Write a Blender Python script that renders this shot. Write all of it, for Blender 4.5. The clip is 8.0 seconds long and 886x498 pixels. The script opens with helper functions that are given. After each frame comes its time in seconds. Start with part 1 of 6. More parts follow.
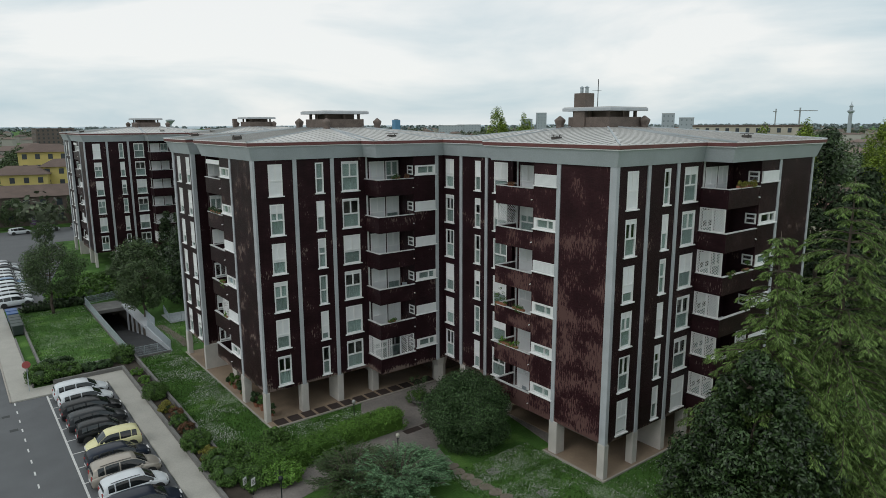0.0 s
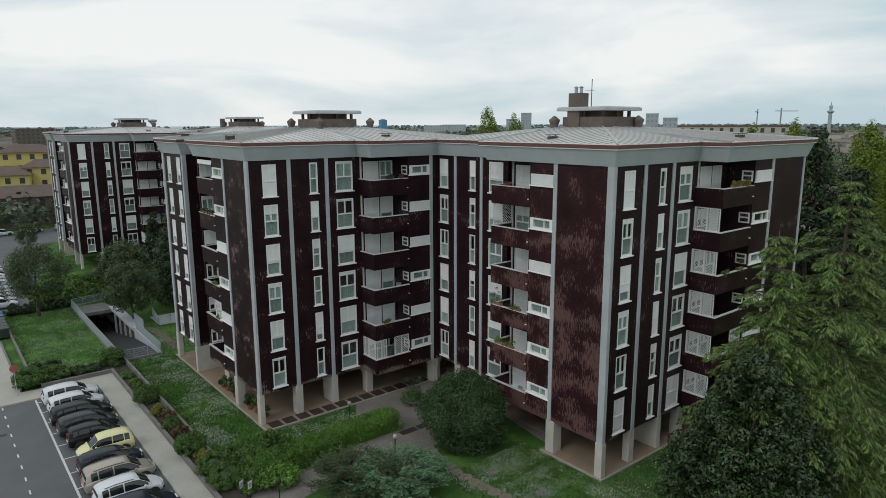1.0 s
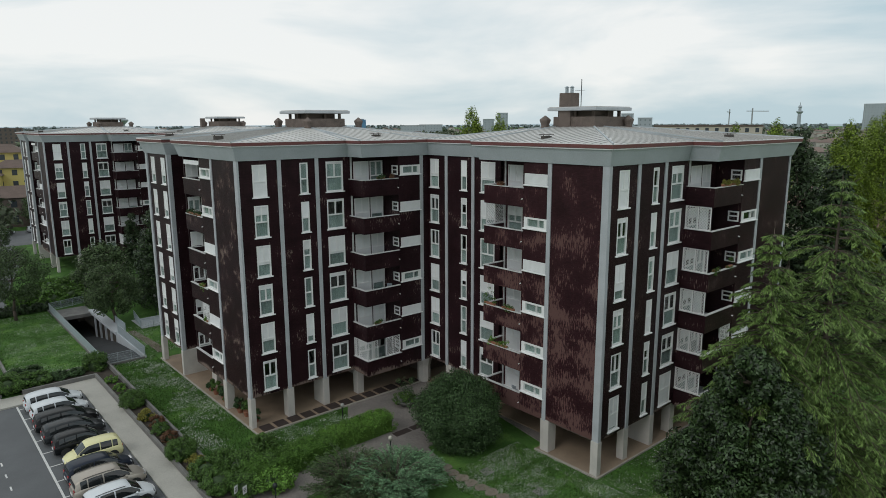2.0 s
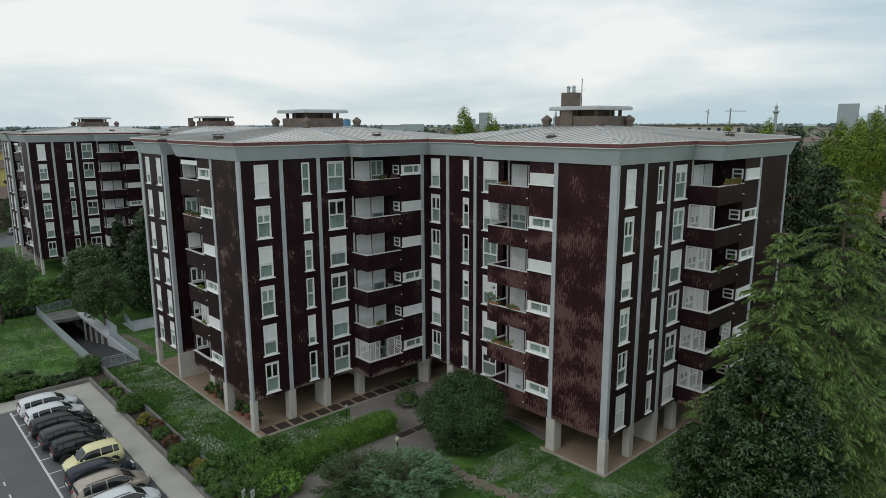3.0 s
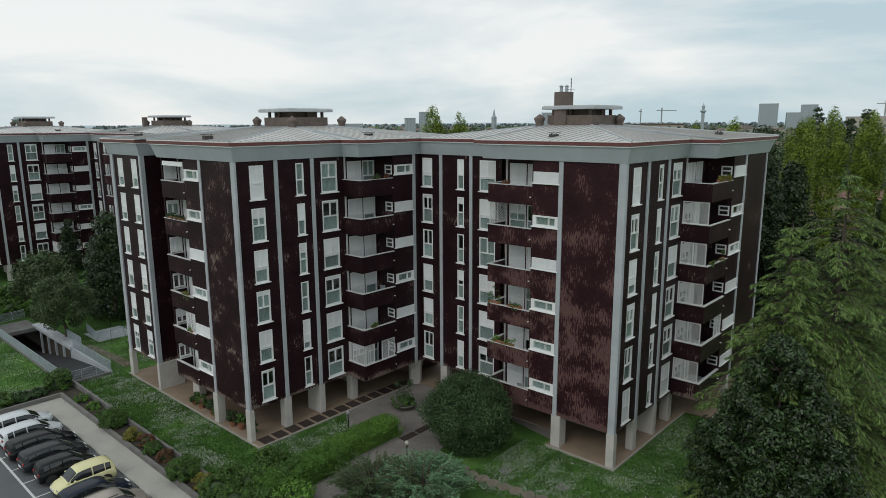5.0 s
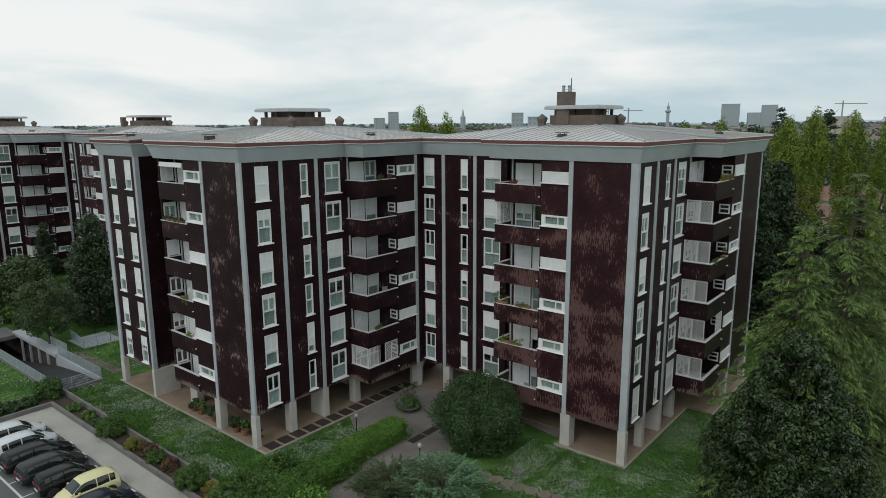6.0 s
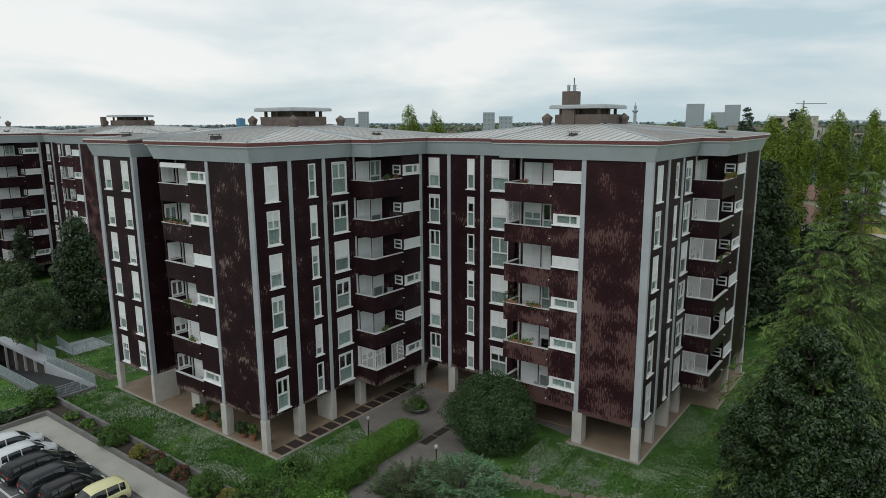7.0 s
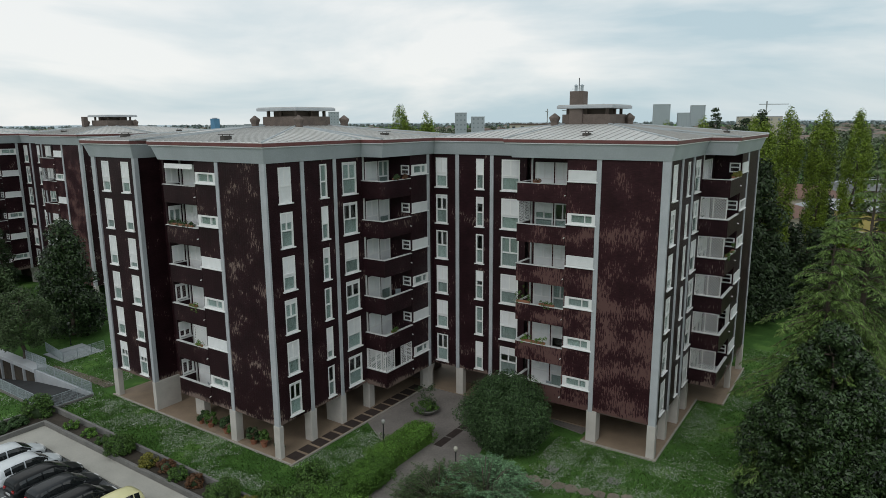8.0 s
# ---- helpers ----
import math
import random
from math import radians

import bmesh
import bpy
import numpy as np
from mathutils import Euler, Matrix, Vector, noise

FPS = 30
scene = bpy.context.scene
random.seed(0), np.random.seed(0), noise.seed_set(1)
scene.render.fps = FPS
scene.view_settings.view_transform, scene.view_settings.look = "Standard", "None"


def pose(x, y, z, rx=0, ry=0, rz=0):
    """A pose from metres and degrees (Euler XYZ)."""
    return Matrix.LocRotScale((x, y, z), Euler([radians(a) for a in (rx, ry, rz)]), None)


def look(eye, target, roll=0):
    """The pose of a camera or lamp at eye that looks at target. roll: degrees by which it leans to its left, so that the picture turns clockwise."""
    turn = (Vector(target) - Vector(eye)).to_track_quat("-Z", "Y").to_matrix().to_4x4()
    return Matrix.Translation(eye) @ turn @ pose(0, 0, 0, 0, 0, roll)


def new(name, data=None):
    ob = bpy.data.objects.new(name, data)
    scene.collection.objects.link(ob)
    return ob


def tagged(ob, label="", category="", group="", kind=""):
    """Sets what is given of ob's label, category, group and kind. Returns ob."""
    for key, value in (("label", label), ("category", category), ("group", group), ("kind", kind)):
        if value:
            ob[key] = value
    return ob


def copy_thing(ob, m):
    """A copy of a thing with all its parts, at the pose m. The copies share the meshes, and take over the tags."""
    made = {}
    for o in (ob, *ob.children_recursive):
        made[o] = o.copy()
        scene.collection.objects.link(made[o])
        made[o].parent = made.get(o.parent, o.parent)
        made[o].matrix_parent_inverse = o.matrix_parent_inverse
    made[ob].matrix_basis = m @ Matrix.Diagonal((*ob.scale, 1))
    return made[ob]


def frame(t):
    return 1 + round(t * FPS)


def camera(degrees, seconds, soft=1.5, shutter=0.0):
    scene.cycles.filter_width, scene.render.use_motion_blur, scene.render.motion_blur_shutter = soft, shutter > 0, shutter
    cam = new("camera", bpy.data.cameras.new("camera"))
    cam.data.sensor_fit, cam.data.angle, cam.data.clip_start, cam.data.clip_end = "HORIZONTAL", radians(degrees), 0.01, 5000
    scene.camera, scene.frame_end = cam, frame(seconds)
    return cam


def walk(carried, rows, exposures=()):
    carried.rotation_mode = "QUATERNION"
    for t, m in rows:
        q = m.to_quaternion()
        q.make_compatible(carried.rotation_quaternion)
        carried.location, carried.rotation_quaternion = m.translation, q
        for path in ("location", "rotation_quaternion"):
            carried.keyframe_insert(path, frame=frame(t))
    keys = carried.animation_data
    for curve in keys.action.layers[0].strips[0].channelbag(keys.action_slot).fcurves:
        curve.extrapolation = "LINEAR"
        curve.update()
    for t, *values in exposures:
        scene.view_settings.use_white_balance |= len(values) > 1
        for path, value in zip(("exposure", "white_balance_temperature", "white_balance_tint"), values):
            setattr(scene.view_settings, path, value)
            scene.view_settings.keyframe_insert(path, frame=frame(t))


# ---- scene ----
cam = camera(68.5, 8.0, soft=0.5)
METRES, EYE, TILT, LEAN, TURN = 17.14, 23.1, 0.0, 0.0, -37.5
ROWS = [
    (0.0, 0.0, 0.0, 0.0, -0.05, -10.9, 0.26),
    (0.5, -0.0185, 0.0032, -0.0004, -0.55, -10.9, 0.26),
    (1.0, -0.0455, 0.0076, -0.0011, -1.37, -10.9, 0.25),
    (1.5, -0.0762, 0.013, -0.0011, -2.51, -10.91, 0.24),
    (3.0, -0.2124, 0.0351, -0.0024, -5.13, -10.94, 0.25),
    (3.5, -0.2678, 0.045, -0.0025, -6.32, -10.96, 0.26),
    (4.0, -0.3324, 0.0586, -0.0025, -7.79, -10.98, 0.27),
    (4.5, -0.397, 0.0733, -0.0021, -9.16, -11.01, 0.29),
    (6.0, -0.6266, 0.142, -0.0018, -13.37, -11.04, 0.33),
    (6.5, -0.7045, 0.167, -0.0021, -14.66, -11.06, 0.35),
    (7.0, -0.7905, 0.1984, -0.0026, -16.09, -11.07, 0.37),
    (7.5, -0.8703, 0.2308, -0.0026, -17.38, -11.08, 0.38),
    (8.0, -0.9595, 0.2686, -0.003, -18.78, -11.07, 0.38),
]
walk(cam, [(t, pose(0, 0, EYE, TILT, LEAN, TURN) @ pose(METRES * x, METRES * y, METRES * z, 90 + pitch, roll, yaw)) for t, x, y, z, yaw, pitch, roll in ROWS])

# ---- world and light: overcast spring noon ----
world = bpy.data.worlds.new("overcast_sky")
scene.world = world
world.use_nodes = True
wn, wl = world.node_tree.nodes, world.node_tree.links
wn.clear()
w_out = wn.new("ShaderNodeOutputWorld")
w_bg = wn.new("ShaderNodeBackground")
w_sky = wn.new("ShaderNodeTexSky")
w_sky.sky_type = "NISHITA"
w_sky.sun_disc = False
w_sky.sun_elevation = radians(52)
w_sky.sun_rotation = radians(200)
w_co = wn.new("ShaderNodeTexCoord")
w_map = wn.new("ShaderNodeMapping")
w_map.inputs["Scale"].default_value = (1.0, 1.0, 4.2)
w_map.inputs["Rotation"].default_value = (0.0, 0.0, 0.6)
w_noise = wn.new("ShaderNodeTexNoise")
w_noise.inputs["Scale"].default_value = 1.9
w_noise.inputs["Detail"].default_value = 6.0
w_noise.inputs["Roughness"].default_value = 0.52
w_noise.inputs["Distortion"].default_value = 0.35
w_ramp = wn.new("ShaderNodeValToRGB")
w_ramp.color_ramp.elements[0].position = 0.36
w_ramp.color_ramp.elements[0].color = (0.54, 0.685, 0.75, 1)
w_ramp.color_ramp.elements[1].position = 0.575
w_ramp.color_ramp.elements[1].color = (0.97, 0.985, 0.97, 1)
w_mix = wn.new("ShaderNodeMix")
w_mix.data_type = "RGBA"
w_mix.inputs["Factor"].default_value = 0.93
w_scale = wn.new("ShaderNodeVectorMath")
w_scale.operation = "SCALE"
w_scale.inputs["Scale"].default_value = 0.12
wl.new(w_co.outputs["Generated"], w_map.inputs["Vector"])
wl.new(w_map.outputs["Vector"], w_noise.inputs["Vector"])
wl.new(w_noise.outputs["Fac"], w_ramp.inputs["Fac"])
wl.new(w_sky.outputs["Color"], w_scale.inputs[0])
wl.new(w_scale.outputs["Vector"], w_mix.inputs["A"])
wl.new(w_ramp.outputs["Color"], w_mix.inputs["B"])
wl.new(w_mix.outputs["Result"], w_bg.inputs["Color"])
w_bg.inputs["Strength"].default_value = 0.93
wl.new(w_bg.outputs["Background"], w_out.inputs["Surface"])

sun_data = bpy.data.lights.new("sun", "SUN")
sun_data.energy = 0.55
sun_data.angle = radians(25)
sun_data.color = (1.0, 0.99, 0.97)
sun = new("sun", sun_data)
sun.matrix_world = look((-62, 22, 72), (18, 34, 0))
scene.view_settings.exposure = 0.0


# ---- materials ----
def material(name, base, rough=0.6, metal=0.0, vary=0.12, scale=3.0, fine=40.0, bump=0.15, stretch=(1, 1, 1), spec=0.5, island=0.0, objvary=0.0, second=None, second_at=0.6, sheen=0.0):
    """A surface with two scales of colour variation, fine relief and, where given, patches of a second colour."""
    m = bpy.data.materials.new(name)
    m.use_nodes = True
    n, l = m.node_tree.nodes, m.node_tree.links
    b = n["Principled BSDF"]
    b.inputs["Roughness"].default_value = rough
    b.inputs["Metallic"].default_value = metal
    b.inputs["Specular IOR Level"].default_value = spec
    tc = n.new("ShaderNodeTexCoord")
    mp = n.new("ShaderNodeMapping")
    mp.inputs["Scale"].default_value = stretch
    l.new(tc.outputs["Object"], mp.inputs["Vector"])
    big = n.new("ShaderNodeTexNoise")
    big.inputs["Scale"].default_value = scale
    big.inputs["Detail"].default_value = 5
    small = n.new("ShaderNodeTexNoise")
    small.inputs["Scale"].default_value = fine
    small.inputs["Detail"].default_value = 3
    l.new(mp.outputs["Vector"], big.inputs["Vector"])
    l.new(mp.outputs["Vector"], small.inputs["Vector"])
    add = n.new("ShaderNodeMath")
    add.operation = "ADD"
    l.new(big.outputs["Fac"], add.inputs[0])
    l.new(small.outputs["Fac"], add.inputs[1])
    rng = n.new("ShaderNodeMapRange")
    rng.inputs["From Min"].default_value = 0.7
    rng.inputs["From Max"].default_value = 1.3
    rng.inputs["To Min"].default_value = 1 - vary
    rng.inputs["To Max"].default_value = 1 + vary
    l.new(add.outputs[0], rng.inputs["Value"])
    value = rng.outputs["Result"]
    if island or objvary:
        src = n.new("ShaderNodeNewGeometry").outputs["Random Per Island"] if island else n.new("ShaderNodeObjectInfo").outputs["Random"]
        r2 = n.new("ShaderNodeMapRange")
        k = island or objvary
        r2.inputs["To Min"].default_value = 1 - k
        r2.inputs["To Max"].default_value = 1 + k
        l.new(src, r2.inputs["Value"])
        mu = n.new("ShaderNodeMath")
        mu.operation = "MULTIPLY"
        l.new(value, mu.inputs[0])
        l.new(r2.outputs["Result"], mu.inputs[1])
        value = mu.outputs[0]
    col = n.new("ShaderNodeVectorMath")
    col.operation = "SCALE"
    col.inputs[0].default_value = base
    if second:
        rm = n.new("ShaderNodeMapRange")
        rm.inputs["From Min"].default_value = second_at
        rm.inputs["From Max"].default_value = second_at + 0.08
        l.new(big.outputs["Fac"], rm.inputs["Value"])
        mx = n.new("ShaderNodeMix")
        mx.data_type = "RGBA"
        mx.inputs["A"].default_value = (*base, 1)
        mx.inputs["B"].default_value = (*second, 1)
        l.new(rm.outputs["Result"], mx.inputs["Factor"])
        l.new(mx.outputs["Result"], col.inputs[0])
    l.new(value, col.inputs["Scale"])
    l.new(col.outputs["Vector"], b.inputs["Base Color"])
    if bump:
        bp = n.new("ShaderNodeBump")
        bp.inputs["Strength"].default_value = bump
        bp.inputs["Distance"].default_value = 0.03
        l.new(small.outputs["Fac"], bp.inputs["Height"])
        l.new(bp.outputs["Normal"], b.inputs["Normal"])
    return m


def cladding(name, peel_from, base=(0.023, 0.0093, 0.0117), bare=(0.150, 0.086, 0.072), sink=0.0):
    """Dark enamelled tile with horizontal joints; the glaze has come off in upright flakes."""
    m = bpy.data.materials.new(name)
    m.use_nodes = True
    n, l = m.node_tree.nodes, m.node_tree.links
    b = n["Principled BSDF"]
    geo = n.new("ShaderNodeNewGeometry")
    sep = n.new("ShaderNodeSeparateXYZ")
    l.new(geo.outputs["Position"], sep.inputs[0])
    along = n.new("ShaderNodeMath")
    along.operation = "ADD"
    l.new(sep.outputs["X"], along.inputs[0])
    l.new(sep.outputs["Y"], along.inputs[1])
    flat = n.new("ShaderNodeCombineXYZ")
    l.new(along.outputs[0], flat.inputs["X"])
    l.new(sep.outputs["Z"], flat.inputs["Y"])
    brick = n.new("ShaderNodeTexBrick")
    brick.offset = 0.0
    brick.inputs["Color1"].default_value = (0.85, 0.85, 0.85, 1)
    brick.inputs["Color2"].default_value = (1.15, 1.15, 1.15, 1)
    brick.inputs["Mortar"].default_value = (0.62, 0.62, 0.62, 1)
    brick.inputs["Scale"].default_value = 1.0
    brick.inputs["Brick Width"].default_value = 0.24
    brick.inputs["Row Height"].default_value = 0.075
    brick.inputs["Mortar Size"].default_value = 0.006
    l.new(flat.outputs[0], brick.inputs["Vector"])
    mp = n.new("ShaderNodeMapping")
    mp.inputs["Scale"].default_value = (5.0, 0.95, 1.0)
    l.new(flat.outputs[0], mp.inputs["Vector"])
    flakes = n.new("ShaderNodeTexNoise")
    flakes.inputs["Scale"].default_value = 2.3
    flakes.inputs["Detail"].default_value = 5
    flakes.inputs["Roughness"].default_value = 0.62
    l.new(mp.outputs[0], flakes.inputs["Vector"])
    zones = n.new("ShaderNodeTexNoise")
    zones.inputs["Scale"].default_value = 0.55
    zones.inputs["Detail"].default_value = 4
    l.new(flat.outputs[0], zones.inputs["Vector"])
    zs = n.new("ShaderNodeMath")
    zs.operation = "MULTIPLY_ADD"
    zs.inputs[1].default_value = 0.9
    l.new(zones.outputs["Fac"], zs.inputs[0])
    l.new(flakes.outputs["Fac"], zs.inputs[2])
    # the lowest courses have lost more of their glaze
    edge = n.new("ShaderNodeMapRange")
    edge.inputs["From Min"].default_value = 2.95
    edge.inputs["From Max"].default_value = 2.45
    edge.inputs["To Max"].default_value = 0.26
    l.new(sep.outputs["Z"], edge.inputs["Value"])
    worn = n.new("ShaderNodeMath")
    worn.operation = "ADD"
    l.new(zs.outputs[0], worn.inputs[0])
    l.new(edge.outputs["Result"], worn.inputs[1])
    # weather has stripped the lower storeys further than the top
    lower = n.new("ShaderNodeMapRange")
    lower.inputs["From Min"].default_value = 20.0
    lower.inputs["From Max"].default_value = 9.0
    lower.inputs["To Min"].default_value = -sink
    lower.inputs["To Max"].default_value = sink
    l.new(sep.outputs["Z"], lower.inputs["Value"])
    bared = n.new("ShaderNodeMath")
    bared.operation = "ADD"
    l.new(worn.outputs[0], bared.inputs[0])
    l.new(lower.outputs["Result"], bared.inputs[1])
    worn = bared
    mask = n.new("ShaderNodeMapRange")
    mask.inputs["From Min"].default_value = peel_from
    mask.inputs["From Max"].default_value = peel_from + 0.02
    l.new(worn.outputs[0], mask.inputs["Value"])
    glaze = n.new("ShaderNodeMix")
    glaze.data_type = "RGBA"
    glaze.blend_type = "MULTIPLY"
    glaze.inputs["Factor"].default_value = 1.0
    dull = n.new("ShaderNodeMapRange")
    dull.inputs["From Min"].default_value = 0.3
    dull.inputs["From Max"].default_value = 0.7
    dull.inputs["To Min"].default_value = 0.72
    dull.inputs["To Max"].default_value = 1.45
    l.new(zones.outputs["Fac"], dull.inputs["Value"])
    tone = n.new("ShaderNodeVectorMath")
    tone.operation = "SCALE"
    tone.inputs[0].default_value = base
    l.new(dull.outputs["Result"], tone.inputs["Scale"])
    l.new(tone.outputs["Vector"], glaze.inputs["A"])
    l.new(brick.outputs["Color"], glaze.inputs["B"])
    mx = n.new("ShaderNodeMix")
    mx.data_type = "RGBA"
    l.new(mask.outputs["Result"], mx.inputs["Factor"])
    l.new(glaze.outputs["Result"], mx.inputs["A"])
    mx.inputs["B"].default_value = (*bare, 1)
    l.new(mx.outputs["Result"], b.inputs["Base Color"])
    rg = n.new("ShaderNodeMapRange")
    rg.inputs["To Min"].default_value = 0.36
    rg.inputs["To Max"].default_value = 0.85
    l.new(mask.outputs["Result"], rg.inputs["Value"])
    l.new(rg.outputs["Result"], b.inputs["Roughness"])
    bp = n.new("ShaderNodeBump")
    bp.inputs["Strength"].default_value = 0.35
    bp.inputs["Distance"].default_value = 0.01
    l.new(brick.outputs["Fac"], bp.inputs["Height"])
    bp.invert = True
    l.new(bp.outputs["Normal"], b.inputs["Normal"])
    b.inputs["Specular IOR Level"].default_value = 0.14
    return m


CLAD = cladding("dark_glazed_tile", 1.15, bare=(0.19, 0.14, 0.12))
CLAD_WORN = cladding("dark_glazed_tile_flaking", 1.03, (0.035, 0.0128, 0.0158), (0.125, 0.068, 0.062), 0.07)
CONCRETE = material("painted_concrete", (0.42, 0.44, 0.46), 0.75, vary=0.14, scale=0.8, fine=25)
PIER = material("pale_pier_render", (0.52, 0.49, 0.45), 0.8, vary=0.14, scale=0.9, fine=30)
FASCIA = material("grey_fascia_paint", (0.41, 0.445, 0.465), 0.6, vary=0.10, scale=0.6, fine=14, bump=0.05)
COPPER = material("red_brown_gutter", (0.17, 0.062, 0.058), 0.5, vary=0.2, scale=1.5)
ROOF = material("weathered_roof_sheet", (0.52, 0.515, 0.495), 0.5, metal=0.1, vary=0.17, scale=0.4, fine=7, bump=0.08)
SEAM = material("roof_seam", (0.36, 0.355, 0.34), 0.5, metal=0.2, vary=0.15)
BRICKY = material("brown_brick_render", (0.135, 0.105, 0.09), 0.85, vary=0.3, scale=1.4, fine=18, bump=0.3)
VENT = material("dark_vent_brick", (0.075, 0.065, 0.058), 0.85, vary=0.25)
COPING = material("pale_coping_stone", (0.58, 0.58, 0.57), 0.7, vary=0.14, scale=2.5, fine=30)
WHITE = material("white_window_paint", (0.80, 0.80, 0.79), 0.45, vary=0.05, scale=2, bump=0.03)
SHUTTER = material("white_roller_shutter", (0.78, 0.79, 0.79), 0.5, vary=0.06, scale=2, fine=20, bump=0.05, objvary=0.10)
CURTAIN = material("pale_curtain", (0.31, 0.36, 0.355), 0.9, vary=0.25, scale=6, stretch=(6, 6, 0.5), objvary=0.25)
INSIDE = material("dim_room_plaster", (0.20, 0.19, 0.18), 0.9, vary=0.15)
SOFFIT = material("brown_soffit", (0.10, 0.075, 0.06), 0.8, vary=0.2, scale=1.0)
TERRACE = material("terracotta_paving", (0.27, 0.20, 0.14), 0.7, vary=0.18, scale=0.8, fine=12)
MAT_DARK = material("dark_brown_slab", (0.040, 0.027, 0.023), 0.75, vary=0.25, scale=3)
KERB = material("pale_kerb_stone", (0.36, 0.33, 0.29), 0.8, vary=0.15)
PLAZA = material("worn_plaza_paving", (0.205, 0.183, 0.168), 0.8, vary=0.28, scale=0.5, fine=9)
ASPHALT = material("asphalt", (0.115, 0.12, 0.125), 0.85, vary=0.16, scale=0.35, fine=30, bump=0.2)
PAVING = material("concrete_pavement", (0.40, 0.385, 0.345), 0.85, vary=0.12, scale=0.5, fine=12)
LINE = material("road_paint", (0.62, 0.62, 0.60), 0.7, vary=0.2, scale=4)
SOIL = material("dark_soil", (0.05, 0.04, 0.03), 0.95, vary=0.3, scale=2, fine=20, bump=0.5)
STONEWALL = material("grey_wall_concrete", (0.17, 0.165, 0.155), 0.85, vary=0.28, scale=1.2, fine=14, bump=0.3)
GRASS = material("lawn", (0.058, 0.128, 0.028), 0.9, vary=0.48, scale=0.35, fine=9, bump=0.7, second=(0.086, 0.168, 0.038), second_at=0.55, spec=0.15)
METAL_DARK = material("dark_metal", (0.03, 0.035, 0.035), 0.5, metal=0.6)
STEEL = material("galvanised_steel", (0.40, 0.45, 0.48), 0.5, metal=0.35)
POT = material("terracotta_pot", (0.28, 0.12, 0.07), 0.8)


def glass_like(name, colour, rough, alpha_mix):
    m = bpy.data.materials.new(name)
    m.use_nodes = True
    n, l = m.node_tree.nodes, m.node_tree.links
    out = n["Material Output"]
    n.remove(n["Principled BSDF"])
    tr = n.new("ShaderNodeBsdfTransparent")
    tr.inputs["Color"].default_value = (*colour, 1)
    gl = n.new("ShaderNodeBsdfGlossy")
    gl.inputs["Roughness"].default_value = rough
    fr = n.new("ShaderNodeLayerWeight")
    fr.inputs["Blend"].default_value = 0.5
    po = n.new("ShaderNodeMath")
    po.operation = "POWER"
    po.inputs[1].default_value = 4.5
    ma = n.new("ShaderNodeMath")
    ma.operation = "MULTIPLY_ADD"
    ma.inputs[1].default_value = 0.8
    ma.inputs[2].default_value = alpha_mix + 0.03
    mix = n.new("ShaderNodeMixShader")
    l.new(fr.outputs["Facing"], po.inputs[0])
    l.new(po.outputs[0], ma.inputs[0])
    l.new(ma.outputs[0], mix.inputs[0])
    l.new(tr.outputs[0], mix.inputs[1])
    l.new(gl.outputs[0], mix.inputs[2])
    l.new(mix.outputs[0], out.inputs["Surface"])
    return m


GLASS = glass_like("window_glass", (0.95, 0.985, 0.97), 0.03, 0.015)


# ---- mesh helpers ----
def box(bm, x0, x1, y0, y1, z0, z1):
    v = [bm.verts.new((x, y, z)) for z in (z0, z1) for y in (y0, y1) for x in (x0, x1)]
    for f in ((0, 2, 3, 1), (4, 5, 7, 6), (0, 1, 5, 4), (2, 6, 7, 3), (0, 4, 6, 2), (1, 3, 7, 5)):
        bm.faces.new([v[i] for i in f])


def prism(bm, pts, z0, z1):
    lo = [bm.verts.new((x, y, z0)) for x, y in pts]
    hi = [bm.verts.new((x, y, z1)) for x, y in pts]
    bm.faces.new(hi)
    bm.faces.new(lo[::-1])
    for i in range(len(pts)):
        j = (i + 1) % len(pts)
        bm.faces.new((lo[i], lo[j], hi[j], hi[i]))


def rod(bm, a, b, r, n=6):
    a, b = Vector(a), Vector(b)
    d = (b - a).normalized()
    s = d.orthogonal().normalized()
    u = d.cross(s)
    ra, rb = (r, r) if not isinstance(r, tuple) else r
    lo = [bm.verts.new(a + (s * math.cos(k * 2 * math.pi / n) + u * math.sin(k * 2 * math.pi / n)) * ra) for k in range(n)]
    hi = [bm.verts.new(b + (s * math.cos(k * 2 * math.pi / n) + u * math.sin(k * 2 * math.pi / n)) * rb) for k in range(n)]
    for k in range(n):
        j = (k + 1) % n
        bm.faces.new((lo[k], lo[j], hi[j], hi[k]))
    bm.faces.new(lo[::-1])
    bm.faces.new(hi)


def lathe(bm, profile, n=16, centre=(0, 0)):
    rings = [[bm.verts.new((centre[0] + r * math.cos(2 * math.pi * k / n), centre[1] + r * math.sin(2 * math.pi * k / n), z)) for k in range(n)] for r, z in profile]
    for a, b in zip(rings, rings[1:]):
        for k in range(n):
            j = (k + 1) % n
            bm.faces.new((a[k], a[j], b[j], b[k]))
    bm.faces.new(rings[0][::-1])
    bm.faces.new(rings[-1])


def finish(bm, name, mat, bevel=0.0, smooth=False):
    if bevel:
        bmesh.ops.bevel(bm, geom=bm.edges[:], offset=bevel, segments=1, affect="EDGES", clamp_overlap=True)
    me = bpy.data.meshes.new(name)
    bm.to_mesh(me)
    bm.free()
    me.materials.append(mat)
    if smooth:
        me.polygons.foreach_set("use_smooth", [True] * len(me.polygons))
    return me


